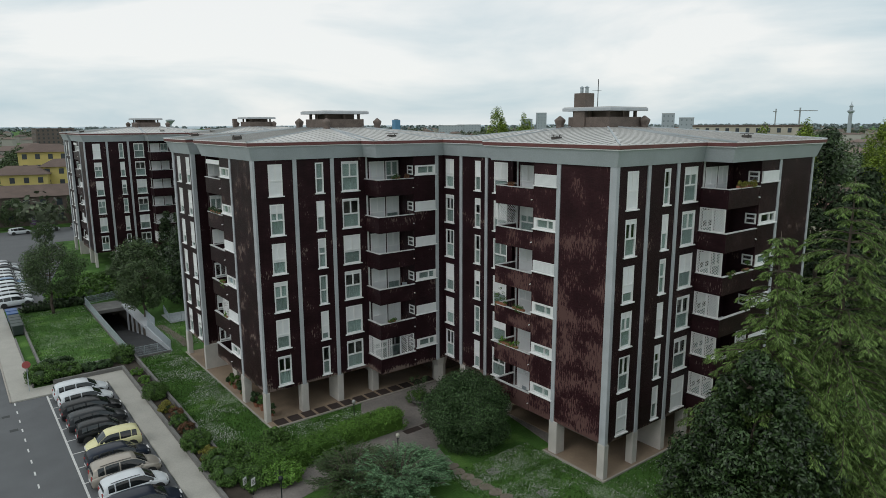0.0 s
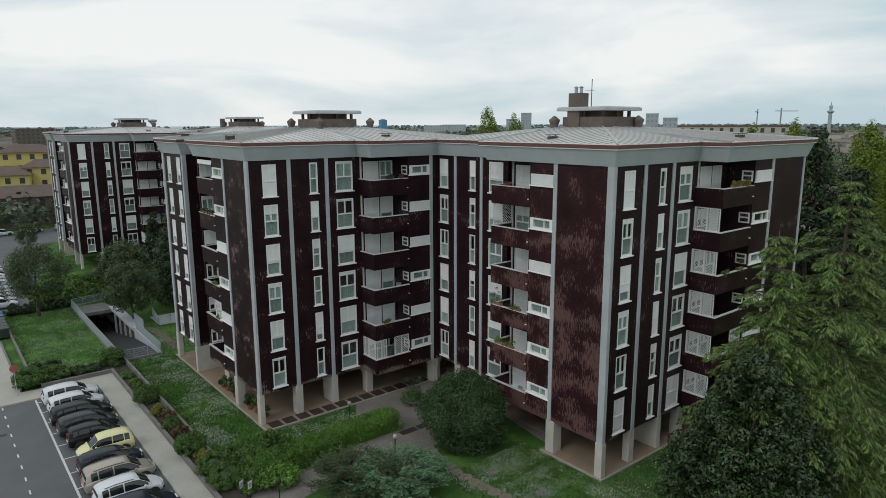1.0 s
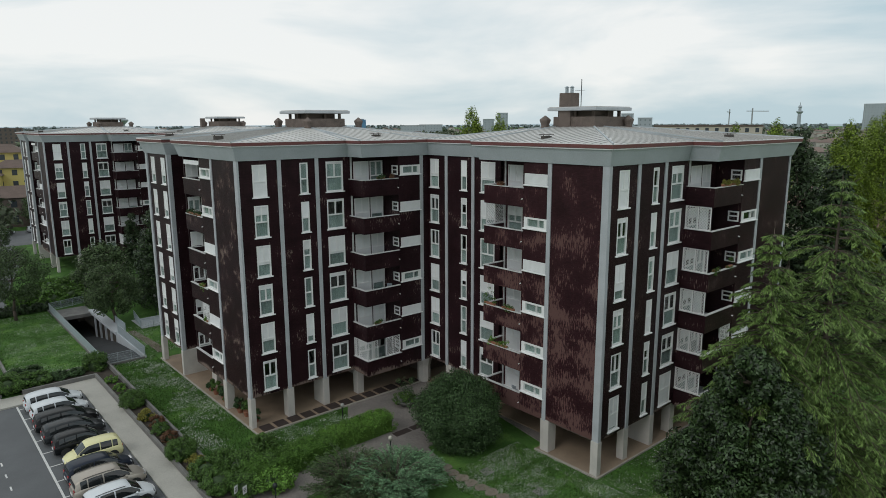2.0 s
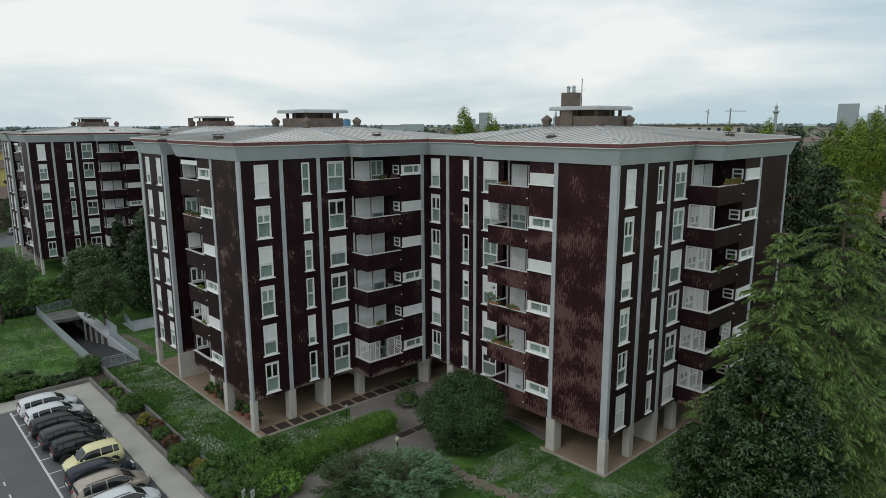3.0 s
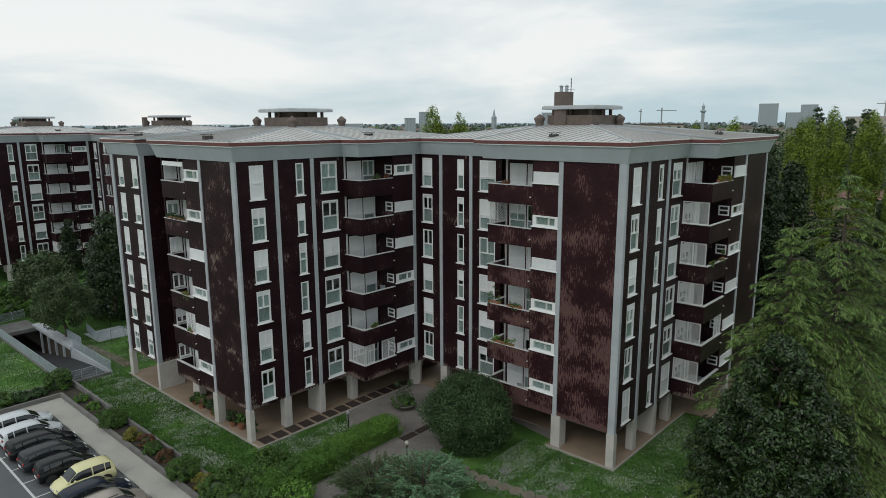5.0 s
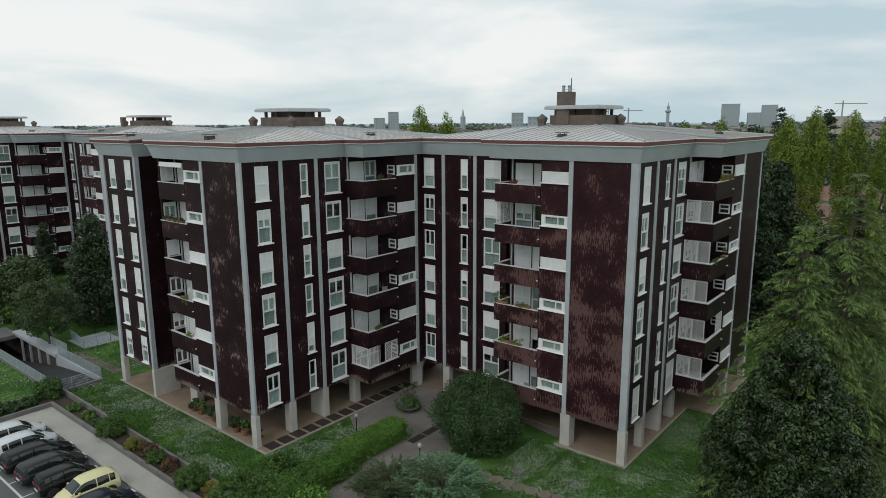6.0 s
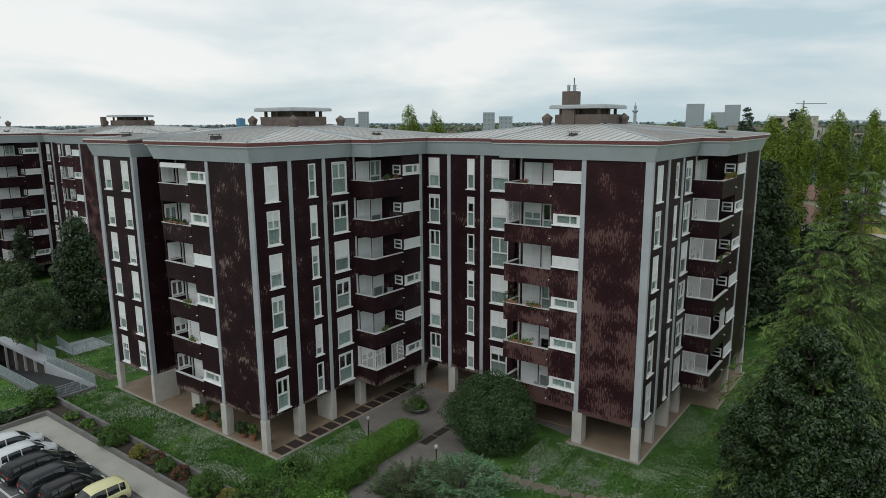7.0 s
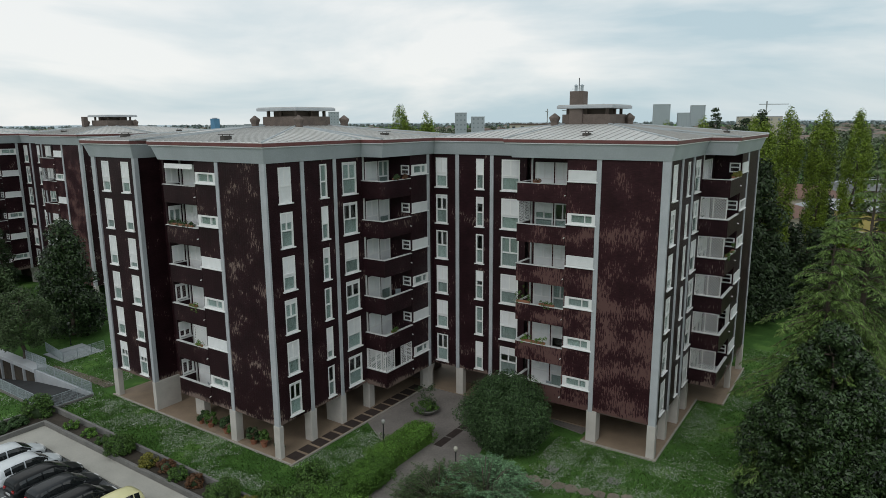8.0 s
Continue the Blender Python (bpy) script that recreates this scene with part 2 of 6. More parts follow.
def child(name, me, parent, m=None, label=""):
    ob = new(name, me)
    ob.parent = parent
    if m is not None:
        ob.matrix_basis = m
    if name == "pane":
        ob.visible_shadow = False
    if label:
        ob["label"] = label
    return ob


def part(name, bm, mat, parent, label="", m=None, bevel=0.0, smooth=False):
    return child(name, finish(bm, name, mat, bevel, smooth), parent, m, label)


def thing(name, bm, mat, label, category, m=None, kind="", group="", bevel=0.0, smooth=False):
    ob = new(name, finish(bm, name, mat, bevel, smooth))
    if m is not None:
        ob.matrix_basis = m
    return tagged(ob, label, category, group, kind)


def empty(name, label, category, m, group="", kind=""):
    ob = new(name)
    ob.matrix_basis = m
    return tagged(ob, label, category, group, kind)


# ---- the ground: one sheet with the ramp's opening left out ----
RAMP = (12.95, 16.7, 68.3, 89.2)


def ground_sheet():
    xs = [-4600, -400, -60, RAMP[0], RAMP[1], 60, 110, 400, 4600]
    ys = [-4600, -400, -40, 20, RAMP[2], RAMP[3], 130, 400, 4600]
    bm = bmesh.new()
    grid = [[bm.verts.new((x, y, 0)) for y in ys] for x in xs]
    for i in range(len(xs) - 1):
        for j in range(len(ys) - 1):
            if xs[i] == RAMP[0] and ys[j] == RAMP[2]:
                continue
            bm.faces.new((grid[i][j], grid[i + 1][j], grid[i + 1][j + 1], grid[i][j + 1]))
    thing("ground", bm, GRASS, "spring lawn with daisies reaching to the horizon", "ground", kind="structure")


ground_sheet()


def slab(name, pts, z, mat, label, category, thick=0.3):
    bm = bmesh.new()
    prism(bm, pts, z - thick, z)
    return thing(name, bm, mat, label, category, kind="structure")


def rect(x0, x1, y0, y1):
    return [(x0, y0), (x1, y0), (x1, y1), (x0, y1)]


# road, parking and pavements
slab("road", [(-22, -60), (9.85, -60), (9.85, 63.2), (2.45, 63.2), (2.45, 240), (-22, 240)], 0.012, ASPHALT, "grey asphalt road with parking bays and a broken line", "road")
slab("pavement", [(9.85, -60), (11.5, -60), (11.5, 65.5), (5.6, 65.5), (5.6, 63.2), (9.85, 63.2)], 0.13, PAVING, "pale concrete footpath beside the parking bays", "pavement")
slab("pavement", [(2.45, 63.2), (5.6, 63.2), (5.6, 65.5), (4.2, 65.5), (4.2, 126), (2.45, 126)], 0.135, PAVING, "pale concrete footpath along the road", "pavement")
slab("road", [(-60, 150), (90, 150), (90, 171), (-60, 171)], 0.02, ASPHALT, "grey asphalt cross street behind the far block", "road")
slab("road", [(2.6, 104), (9.5, 104), (16.5, 136), (16.5, 150), (2.6, 150)], 0.015, ASPHALT, "grey asphalt yard beside the far block", "road")
bm = bmesh.new()
box(bm, 4.93, 5.07, 0, 63.1, 0.012, 0.018)
thing("trim", bm, LINE, "white painted line along the parking bays", "road marking", kind="structure")
for i in range(14):
    bm = bmesh.new()
    box(bm, 5.07, 9.5, 62.35 - 2.43 * i - 0.05, 62.35 - 2.43 * i + 0.05, 0.012, 0.018)
    thing("trim", bm, LINE, "white painted bay divider on asphalt", "road marking", kind="structure")
for i in range(24):
    bm = bmesh.new()
    box(bm, 2.57, 2.67, 62.5 - 2.0 * i, 63.1 - 2.0 * i, 0.012, 0.018)
    thing("trim", bm, LINE, "short white dash painted on the road", "road marking", kind="structure")
bm = bmesh.new()
box(bm, 2.30, 2.44, 63.3, 126, 0.012, 0.12)
thing("trim", bm, KERB, "pale stone kerb beside the footpath", "kerb", kind="structure", bevel=0.02)


# ---- planting strips and low walls ----
def low_wall(x0, x1, y0, y1, h):
    bm = bmesh.new()
    box(bm, x0, x1, y0, y1, 0, h)
    thing("wall_garden", bm, STONEWALL, "low weathered grey concrete garden wall", "wall", kind="structure", bevel=0.02)


low_wall(11.5, 11.72, 34, 65.5, 0.5)
low_wall(13.0, 13.2, 39.5, 68.0, 0.75)
low_wall(5.8, 11.72, 65.5, 65.7, 0.5)
low_wall(5.4, 12.9, 68.0, 68.2, 0.6)
low_wall(5.3, 5.5, 68.2, 94, 0.45)
low_wall(4.2, 4.35, 66, 82.5, 0.3)
slab("ground_bed", rect(11.72, 13.0, 34, 68.0), 0.3, SOIL, "dark planting soil between low walls", "flower bed")
slab("ground_bed", rect(5.8, 11.72, 65.7, 68.0), 0.3, SOIL, "dark planting soil between low walls", "flower bed")

# terraces under the building, kerb and dark slabs
slab("floor_terrace", [(17.95, 45.1), (34.1, 45.1), (34.1, 35.0), (34.1, 29.9), (32.0, 29.9), (32.0, 24.55), (44, 24.55), (44, 22.5), (53.6, 22.5), (53.6, 46), (39.5, 46), (39.5, 66.9), (17.95, 66.9)], 0.10, TERRACE, "terracotta paving under the raised building", "terrace")
for x0, x1, y0, y1 in ((17.75, 34.1, 44.98, 45.1), (17.83, 17.95, 45.1, 67.0), (31.85, 32.0, 24.45, 29.9), (32.0, 44, 24.43, 24.55), (44, 53.7, 22.38, 22.5)):
    bm = bmesh.new()
    box(bm, x0, x1, y0, y1, 0, 0.125)
    thing("trim", bm, KERB, "narrow pale kerb edging the terrace", "kerb", kind="structure", bevel=0.01)
for i in range(13):
    bm = bmesh.new()
    box(bm, 18.42 + 1.19 * i, 19.36 + 1.19 * i, 45.18, 46.22, 0.08, 0.118)
    thing("floor_slab", bm, MAT_DARK, "dark brown paving slab set in pale paving", "paving slab", kind="structure", bevel=0.006)
slab("pavement", [(34.1, 45.0), (25.8, 45.0), (23.6, 41.6), (26.0, 40.9), (26.0, 39.0), (20.5, 39.0), (15.5, 38.6), (11.9, 36.9), (11.9, 34.6), (15.6, 35.0), (19.5, 36.0), (22.5, 35.6), (26.5, 35.2), (30.5, 36.3), (34.1, 36.4)], 0.03, PLAZA, "worn grey-brown courtyard paving", "courtyard")
for x0 in (25.6, 27.2, 28.8):
    bm = bmesh.new()
    box(bm, x0, x0 + 1.45, 37.95, 38.6, 0, 0.045)
    thing("floor_slab", bm, MAT_DARK, "dark brown paving slab across the courtyard", "paving slab", kind="structure", bevel=0.006)
slab("ground_path", [(25.6, 36.0), (25.35, 34.0), (25.05, 32.6), (25.75, 32.4), (26.0, 33.9), (26.4, 35.4)], 0.028, PLAZA, "narrow worn path from the courtyard into the lawn", "path")
slab("pavement", [(33.0, 30.2), (36, 30.2), (36, 36.2), (34, 36.2)], 0.05, PLAZA, "worn grey drive passing under the building", "drive")


# ---- the sunken ramp ----
def ramp():
    x0, x1, y0, y1 = RAMP
    ob = empty("garage_ramp", "grey concrete ramp down to a dark underground garage", "ramp", Matrix.Translation((x0, y0, 0)), kind="structure")
    W = Matrix.Translation((-x0, -y0, 0))
    bm = bmesh.new()
    rows = [(bm.verts.new((x0, yy, zz)), bm.verts.new((x1, yy, zz))) for yy, zz in ((y0, -0.15), (y0 + 4, -0.3), (y0 + 10, -0.95), (y1, -2.9), (y1 + 9, -2.9))]
    for (a, b), (c, d) in zip(rows, rows[1:]):
        bm.faces.new((a, b, d, c))
    # dark wet asphalt, its colour lowered further for the pit's shade
    part("floor", bm, material("ramp_asphalt", (0.032, 0.033, 0.035), 0.85, vary=0.25, scale=0.8), ob, m=W)
    # the back wall takes the soil's dark colour in place of the coping's shade
    for xa, xb, ya, yb, mtl, note in ((x0 - 0.2, x0, y0, y1 + 9, STONEWALL, ""), (x1, x1 + 0.2, y0, y0 + 10.0, CONCRETE, "pale stained retaining wall"), (x1 + 0.9, x1 + 1.1, y0 + 10.0, y1 + 9, SOIL, "back wall under the coping, coloured dark for its shade")):
        bm = bmesh.new()
        box(bm, xa, xb, ya, yb, -3.5, 0.22 if xb < x1 + 0.5 else -0.06)
        part("side_wall", bm, mtl, ob, note, m=W, bevel=0.015)
    # strip floor below the coping, shade coloured in the same way
    bm = bmesh.new()
    box(bm, x1, x1 + 0.9, y0 + 10.0, y1 + 9, -3.5, -3.2)
    part("floor", bm, SOIL, ob, m=W)
    for i in range(5):
        bm = bmesh.new()
        box(bm, x1 - 0.05, x1 + 0.15, y0 + 10.0 + 2.4 * i, y0 + 10.2 + 2.4 * i, -3.4, -0.05)
        part("post", bm, CONCRETE, ob, m=W, bevel=0.01)
    bm = bmesh.new()
    box(bm, x0, x1, y0 - 0.2, y0, -1.7, 0.2)
    part("front_wall", bm, STONEWALL, ob, m=W, bevel=0.015)
    bm = bmesh.new()
    box(bm, x0 - 0.2, x1 + 0.2, y1, y1 + 0.25, -0.3, 0.12)
    box(bm, x0 - 0.2, x1 + 0.2, y1 + 0.25, y1 + 4.2, -0.22, 0.1)
    part("portal_slab", bm, STONEWALL, ob, m=W)
    bm = bmesh.new()
    box(bm, x0, x1 + 1.0, y1 + 8.9, y1 + 9, -3.3, -0.1)
    part("end_wall", bm, SOIL, ob, m=W)
    bm = bmesh.new()
    box(bm, x1 - 0.15, x1 + 0.9, y0 + 10.0, y1 + 1.0, -0.05, 0.32)
    part("coping", bm, CONCRETE, ob, m=W, bevel=0.02)


ramp()


def mesh_fence(pts, h=1.0, step=1.5):
    """A galvanised fence with posts, a top rail and a welded grid."""
    a = Vector((*pts[0], 0))
    ob = empty("fence", "galvanised steel mesh fence along a low wall", "fence", Matrix.Translation(a))
    W = Matrix.Translation(-a)
    for (xa, ya), (xb, yb) in zip(pts, pts[1:]):
        A, B = Vector((xa, ya, 0.18)), Vector((xb, yb, 0.18))
        n = max(1, round((B - A).length / step))
        for i in range(n + 1):
            p = A.lerp(B, i / n)
            bm = bmesh.new()
            rod(bm, p, p + Vector((0, 0, h)), 0.03)
            part("post", bm, STEEL, ob, m=W)
        bm = bmesh.new()
        up = Vector((0, 0, 1))
        for z in (h, 0.08):
            rod(bm, A + up * z, B + up * z, 0.025, 4)
        part("rail", bm, STEEL, ob, m=W)
        bm = bmesh.new()
        m = max(2, round((B - A).length / 0.09))
        for i in range(m):
            p = A.lerp(B, i / m)
            rod(bm, p + up * 0.08, p + up * h, 0.014, 3)
        for z in (0.3, 0.55, 0.8):
            rod(bm, A + up * z * h, B + up * z * h, 0.010, 3)
        part("mesh_panel", bm, STEEL, ob, m=W)


mesh_fence([(12.85, 68.4), (12.85, 93.3), (17.0, 94.5)])
mesh_fence([(16.8, 68.4), (16.8, 78.0)])
mesh_fence([(12.95, 68.2), (16.7, 68.2)])
mesh_fence([(17.6, 78.0), (17.6, 82.0)])
mesh_fence([(19.3, 78.2), (23.5, 78.4)])
mesh_fence([(19.9, 82.9), (19.3, 78.2)])

slab("floor_pit", rect(19.5, 23.4, 78.5, 82.7), 0.06, CONCRETE, "pale concrete slab inside a low fence", "slab")
slab("ground_path", [(18.3, 69.0), (19.3, 68.9), (19.0, 74), (18.6, 78.4), (17.8, 78.4), (18.2, 74)], 0.035, material("trodden_earth", (0.13, 0.105, 0.08), 0.95, vary=0.3, scale=1.5), "narrow trodden earth path across the lawn", "path")
for x, y in ((2.1, 57.2), (1.8, 60.4)):
    bm = bmesh.new()
    box(bm, x - 0.28, x + 0.28, y - 0.22, y + 0.22, 0.0, 0.02)
    thing("drain_cover", bm, METAL_DARK, "dark iron drain cover set in the asphalt", "drain cover", bevel=0.004)

# ---- the apartment building ----
ORIGIN = Vector((18.1, 46.32, 0))
building = empty("apartment_building", "six-storey dark tiled apartment block raised on pale piers", "apartment building", Matrix.Translation(ORIGIN), group="apartment blocks")
WB = Matrix.Translation(-ORIGIN)
TOP, BASE = 20.5, 2.48
MESHES = {}


def shared(key, make):
    if key not in MESHES:
        MESHES[key] = make()
    return MESHES[key]


def pierced(bm, x0, x1, z0, z1, holes, y0, y1):
    """A wall between x0 and x1 with rectangular openings through it."""
    cuts = sorted({x0, x1, *(h[0] for h in holes), *(h[1] for h in holes)})
    for a, b in zip(cuts, cuts[1:]):
        z = z0
        for h in sorted((h for h in holes if h[0] <= a + 1e-6 and h[1] >= b - 1e-6), key=lambda h: h[2]):
            box(bm, a, b, y0, y1, z, h[2])
            z = h[3]
        box(bm, a, b, y0, y1, z, z1)


def frame_mesh(w, h, double):
    bm = bmesh.new()
    t = 0.10
    mid = h * 0.46
    for x0, x1, z0, z1 in ((0, t, 0, h), (w - t, w, 0, h), (t, w - t, h - t, h), (t, w - t, 0, t), (t, w - t, mid, mid + 0.10)):
        box(bm, x0, x1, -0.035, 0.10, z0, z1)
    if double:
        box(bm, w / 2 - 0.05, w / 2 + 0.05, -0.015, 0.08, mid + 0.10, h - t)
    return finish(bm, "window", WHITE)


def pane_mesh(x0, x1, z0, z1):
    bm = bmesh.new()
    box(bm, x0, x1, 0.04, 0.055, z0, z1)
    return finish(bm, "pane", GLASS)


def shutter_mesh(x0, x1, z0, z1):
    bm = bmesh.new()
    n = max(2, round((z1 - z0) / 0.07))
    ring = []
    for i in range(n + 1):
        z = z0 + (z1 - z0) * i / n
        ring.append((0.0, z - 0.008))
        ring.append((0.006, z + 0.008))
    vs = [(bm.verts.new((x0, y, z)), bm.verts.new((x1, y, z))) for y, z in ring]
    for (a, b), (c, d) in zip(vs, vs[1:]):
        bm.faces.new((a, b, d, c))
    box(bm, x0, x1, 0.02, 0.03, z0, z1)
    return finish(bm, "roller_shutter", SHUTTER)


def sill_mesh(w):
    bm = bmesh.new()
    box(bm, -0.10, w + 0.10, -0.15, 0.05, -0.08, 0.0)
    return finish(bm, "sill", WHITE, bevel=0.01)


def curtain_mesh(x0, x1, z0, z1):
    bm = bmesh.new()
    n = 14
    vs = [(bm.verts.new((x0 + (x1 - x0) * i / n, 0.085 + 0.02 * (i % 2), z0)), bm.verts.new((x0 + (x1 - x0) * i / n, 0.085 + 0.02 * (i % 2), z1))) for i in range(n + 1)]
    for (a, b), (c, d) in zip(vs, vs[1:]):
        bm.faces.new((a, c, d, b))
    return finish(bm, "curtain", CURTAIN)


rng = random.Random(4)


def window(parent, m, w, h, shut, double=True):
    """A white-framed window: fixed lower light, casements above, roller shutter drawn down by the share shut."""
    key = (round(w, 2), round(h, 2), double)
    win = child("window", shared(("f", key), lambda: frame_mesh(w, h, double)), parent, m)
    mid = h * 0.46
    low_edge = h - 0.1 - (h - 0.2) * shut
    if shut < 0.97:
        child("pane", shared(("pl", key), lambda: pane_mesh(0.1, w - 0.1, 0.1, mid)), win)
        if shut < 0.5:
            child("pane", shared(("pu", key), lambda: pane_mesh(0.1, w - 0.1, mid + 0.1, h - 0.1)), win)
        if rng.random() < 0.97:
            child("curtain", shared(("cl", key), lambda: curtain_mesh(0.1, w - 0.1, 0.1, mid)), win)
        if shut < 0.4 and rng.random() < 0.4:
            child("curtain", shared(("cu", key), lambda: curtain_mesh(0.1, w - 0.1, mid + 0.05, h - 0.1)), win)
    if shut > 0.02:
        s = round(shut, 2)
        child("roller_shutter", shared(("s", key, s), lambda: shutter_mesh(0.1, w - 0.1, low_edge, h - 0.1)), win)
    child("sill", shared(("sill", key[0]), lambda: sill_mesh(w)), win)
    return win


FLOORS = [2.72 + 3.0 * k for k in range(6)]
# columns of a flat stretch: start, width, paired casements
BAYS = ((1.10, 1.12, True), (4.95, 0.70, False), (7.24, 1.56, True))


def flat_stretch(m, shutters, mat, length=9.35, strips=((3.06, 0.32), (6.25, 0.31))):
    holes = [(x, x + w, z + 0.08, z + 2.46) for x, w, _ in BAYS for z in FLOORS]
    bm = bmesh.new()
    pierced(bm, 0.0, length, BASE, TOP, holes, 0.0, 0.3)
    part("wall", bm, mat, building, m=m)
    for (x, w, dbl), col in zip(BAYS, shutters):
        for z, s in zip(reversed(FLOORS), col):
            window(building, m @ Matrix.Translation((x, 0.03, z + 0.08)), w, 2.38, s, dbl)
    for x, w in strips:
        bm = bmesh.new()
        box(bm, x, x + w, -0.10, 0.0, BASE - 0.05, TOP)
        part("pilaster", bm, CONCRETE, building, m=m, bevel=0.015)


def lattice_mesh(w, h):
    bm = bmesh.new()
    for x0, x1, z0, z1 in ((0, 0.06, 0, h), (w - 0.06, w, 0, h), (0, w, 0, 0.06), (0, w, h - 0.06, h), (w / 2 - 0.03, w / 2 + 0.03, 0, h)):
        box(bm, x0, x1, -0.02, 0.02, z0, z1)
    s = 0.205
    for sign in (1, -1):
        c = -h
        while c < w:
            xa, xb = max(0, c), min(w, c + h)
            if xb > xa:
                za, zb = xa - c, xb - c
                if sign < 0:
                    za, zb = h - za, h - zb
                rod(bm, (xa, 0.008 * sign, za), (xb, 0.008 * sign, zb), 0.017, 4)
            c += s
    return finish(bm, "lattice_screen", WHITE)


def balcony_stretch(m, p, b, blank, mat, blank_mat, band, depth=2.05, extras=None):
    """Stacked balconies with tiled parapets, a tiled box with a strip window per storey, a pilaster and a blank wall."""
    extras = extras or {}
    for k, z in enumerate(FLOORS):
        zc = z + 1.0
        bm = bmesh.new()
        box(bm, 0.0, p - 0.04, 0.0, 0.13, zc - 1.36, zc - 0.05)
        box(bm, 0.0, 0.13, 0.13, depth, zc - 1.36, zc - 0.05)
        part("parapet", bm, mat, building, m=m)
        bm = bmesh.new()
        box(bm, -0.05, p, -0.05, 0.17, zc - 0.05, zc)
        box(bm, -0.05, 0.17, 0.17, depth, zc - 0.05, zc)
        part("coping", bm, COPING, building, m=m)
        bm = bmesh.new()
        rod(bm, (p - 0.10, 0.05, zc - 0.78), (p - 0.10, -0.12, zc - 0.80), 0.04, 6)
        part("drain_spout", bm, WHITE, building, m=m)
        bm = bmesh.new()
        box(bm, 0.13, p, 0.13, depth, z - 0.22, z - 0.02)
        part("balcony_floor", bm, CONCRETE, building, m=m)
        bm = bmesh.new()
        box(bm, 0.14, 0.27, depth - 0.07, depth, z - 0.02, z + 2.76)
        part("corner_strip", bm, COPING, building, m=m)
        # french door: white leaf or shutter beside a glazed leaf
        style = extras.get(k, "")
        s = {"open": 0.0, "shut": 1.0}.get(style.split()[0] if style else "", rng.choice((0.0, 0.35, 0.6, 1.0)))
        window(building, m @ Matrix.Translation((0.45, depth + 0.02, z)), 1.5, 2.35, 0.3 if "side" in style else 1.0, True)
        window(building, m @ Matrix.Translation((2.05, depth + 0.02, z)), 1.3, 2.35, s, True)
        if "side" in style:
            child("lattice_screen", shared(("lat", 1.9, 1.62), lambda: lattice_mesh(1.9, 1.62)), building, m @ Matrix.Translation((0.06, depth, zc)) @ pose(0, 0, 0, 0, 0, -90))
        if "front" in style:
            child("lattice_screen", shared(("lat", 1.45, 1.62), lambda: lattice_mesh(1.45, 1.62)), building, m @ Matrix.Translation((p - 1.6, 0.06, zc)))
        if "left" in style:
            child("lattice_screen", shared(("lat", 1.0, 1.62), lambda: lattice_mesh(1.0, 1.62)), building, m @ Matrix.Translation((0.1, 0.06, zc)))
        if "awning" in style:
            bm = bmesh.new()
            n = 24
            for i in range(n):
                x = 0.2 + (p - 0.5) * i / n
                x2 = 0.2 + (p - 0.5) * (i + 1) / n
                vs = [bm.verts.new(q) for q in ((x, 0.1, z + 2.5), (x2, 0.1, z + 2.5), (x2, 0.05, z + 2.18 - 0.05 * (i % 2)), (x, 0.05, z + 2.18 - 0.05 * ((i + 1) % 2)))]
                bm.faces.new(vs)
            part("awning", bm, WHITE, building, "white scalloped awning valance", m=m)
    holes = [(0.45, 1.95, z, z + 2.35) for z in FLOORS] + [(2.05, 3.35, z, z + 2.35) for z in FLOORS]
    bm = bmesh.new()
    pierced(bm, 0.0, p + 0.2, BASE, TOP, holes, depth, depth + 0.25)
    part("wall", bm, mat, building, m=m)
    # strip-window box
    holes = [(p + 0.12, p + b, z + 1.24, z + 2.0) for z in FLOORS]
    bm = bmesh.new()
    pierced(bm, p, p + b, BASE - 0.1, TOP, holes, 0.0, 0.2)
    box(bm, p, p + 0.15, 0.2, depth, BASE - 0.1, TOP)
    part("wall", bm, mat, building, m=m)
    for z, kind in zip(reversed(FLOORS), band):
        place = m @ Matrix.Translation((p + 0.12, 0.0, z + 1.24))
        w = b - 0.12
        bm = bmesh.new()
        h = 0.76
        for x0, x1 in ((0.0, 0.30), (0.62 * w, 0.62 * w + 0.05), (w - 0.24, w)):
            box(bm, x0, x1, -0.06, 0.10, 0.0, h)
        for x0, x1 in ((0.30, 0.62 * w), (0.62 * w + 0.05, w - 0.24)):
            box(bm, x0, x1, -0.06, 0.10, h - 0.12, h)
            box(bm, x0, x1, -0.06, 0.10, 0.0, 0.14)
        bmesh.ops.remove_doubles(bm, verts=bm.verts, dist=0.001)
        win = child("strip_window", finish(bm, "strip_window", WHITE), building, place)
        child("window", shared(("side", 0.8), lambda: frame_mesh(0.8, 0.76, False)), building, m @ Matrix.Translation((p - 0.02, 0.90, z + 1.24)) @ pose(0, 0, 0, 0, 0, -90))
        child("pane", shared(("sidep", 0.8), lambda: pane_mesh(0.1, 0.7, 0.1, 0.66)), building, m @ Matrix.Translation((p - 0.06, 0.90, z + 1.24)) @ pose(0, 0, 0, 0, 0, -90))
        child("sill", shared(("bandsill", round(w, 2)), lambda: sill_mesh(w)), win)
        if kind == "s":
            child("roller_shutter", shared(("bands", round(w, 2)), lambda: shutter_mesh(0.02, w - 0.02, 0.02, 0.74)), win, Matrix.Translation((0, -0.08, 0)), "white slatted shutter")
        else:
            child("pane", shared(("bandp", round(w, 2)), lambda: pane_mesh(0.28, w - 0.22, 0.12, 0.66)), win)
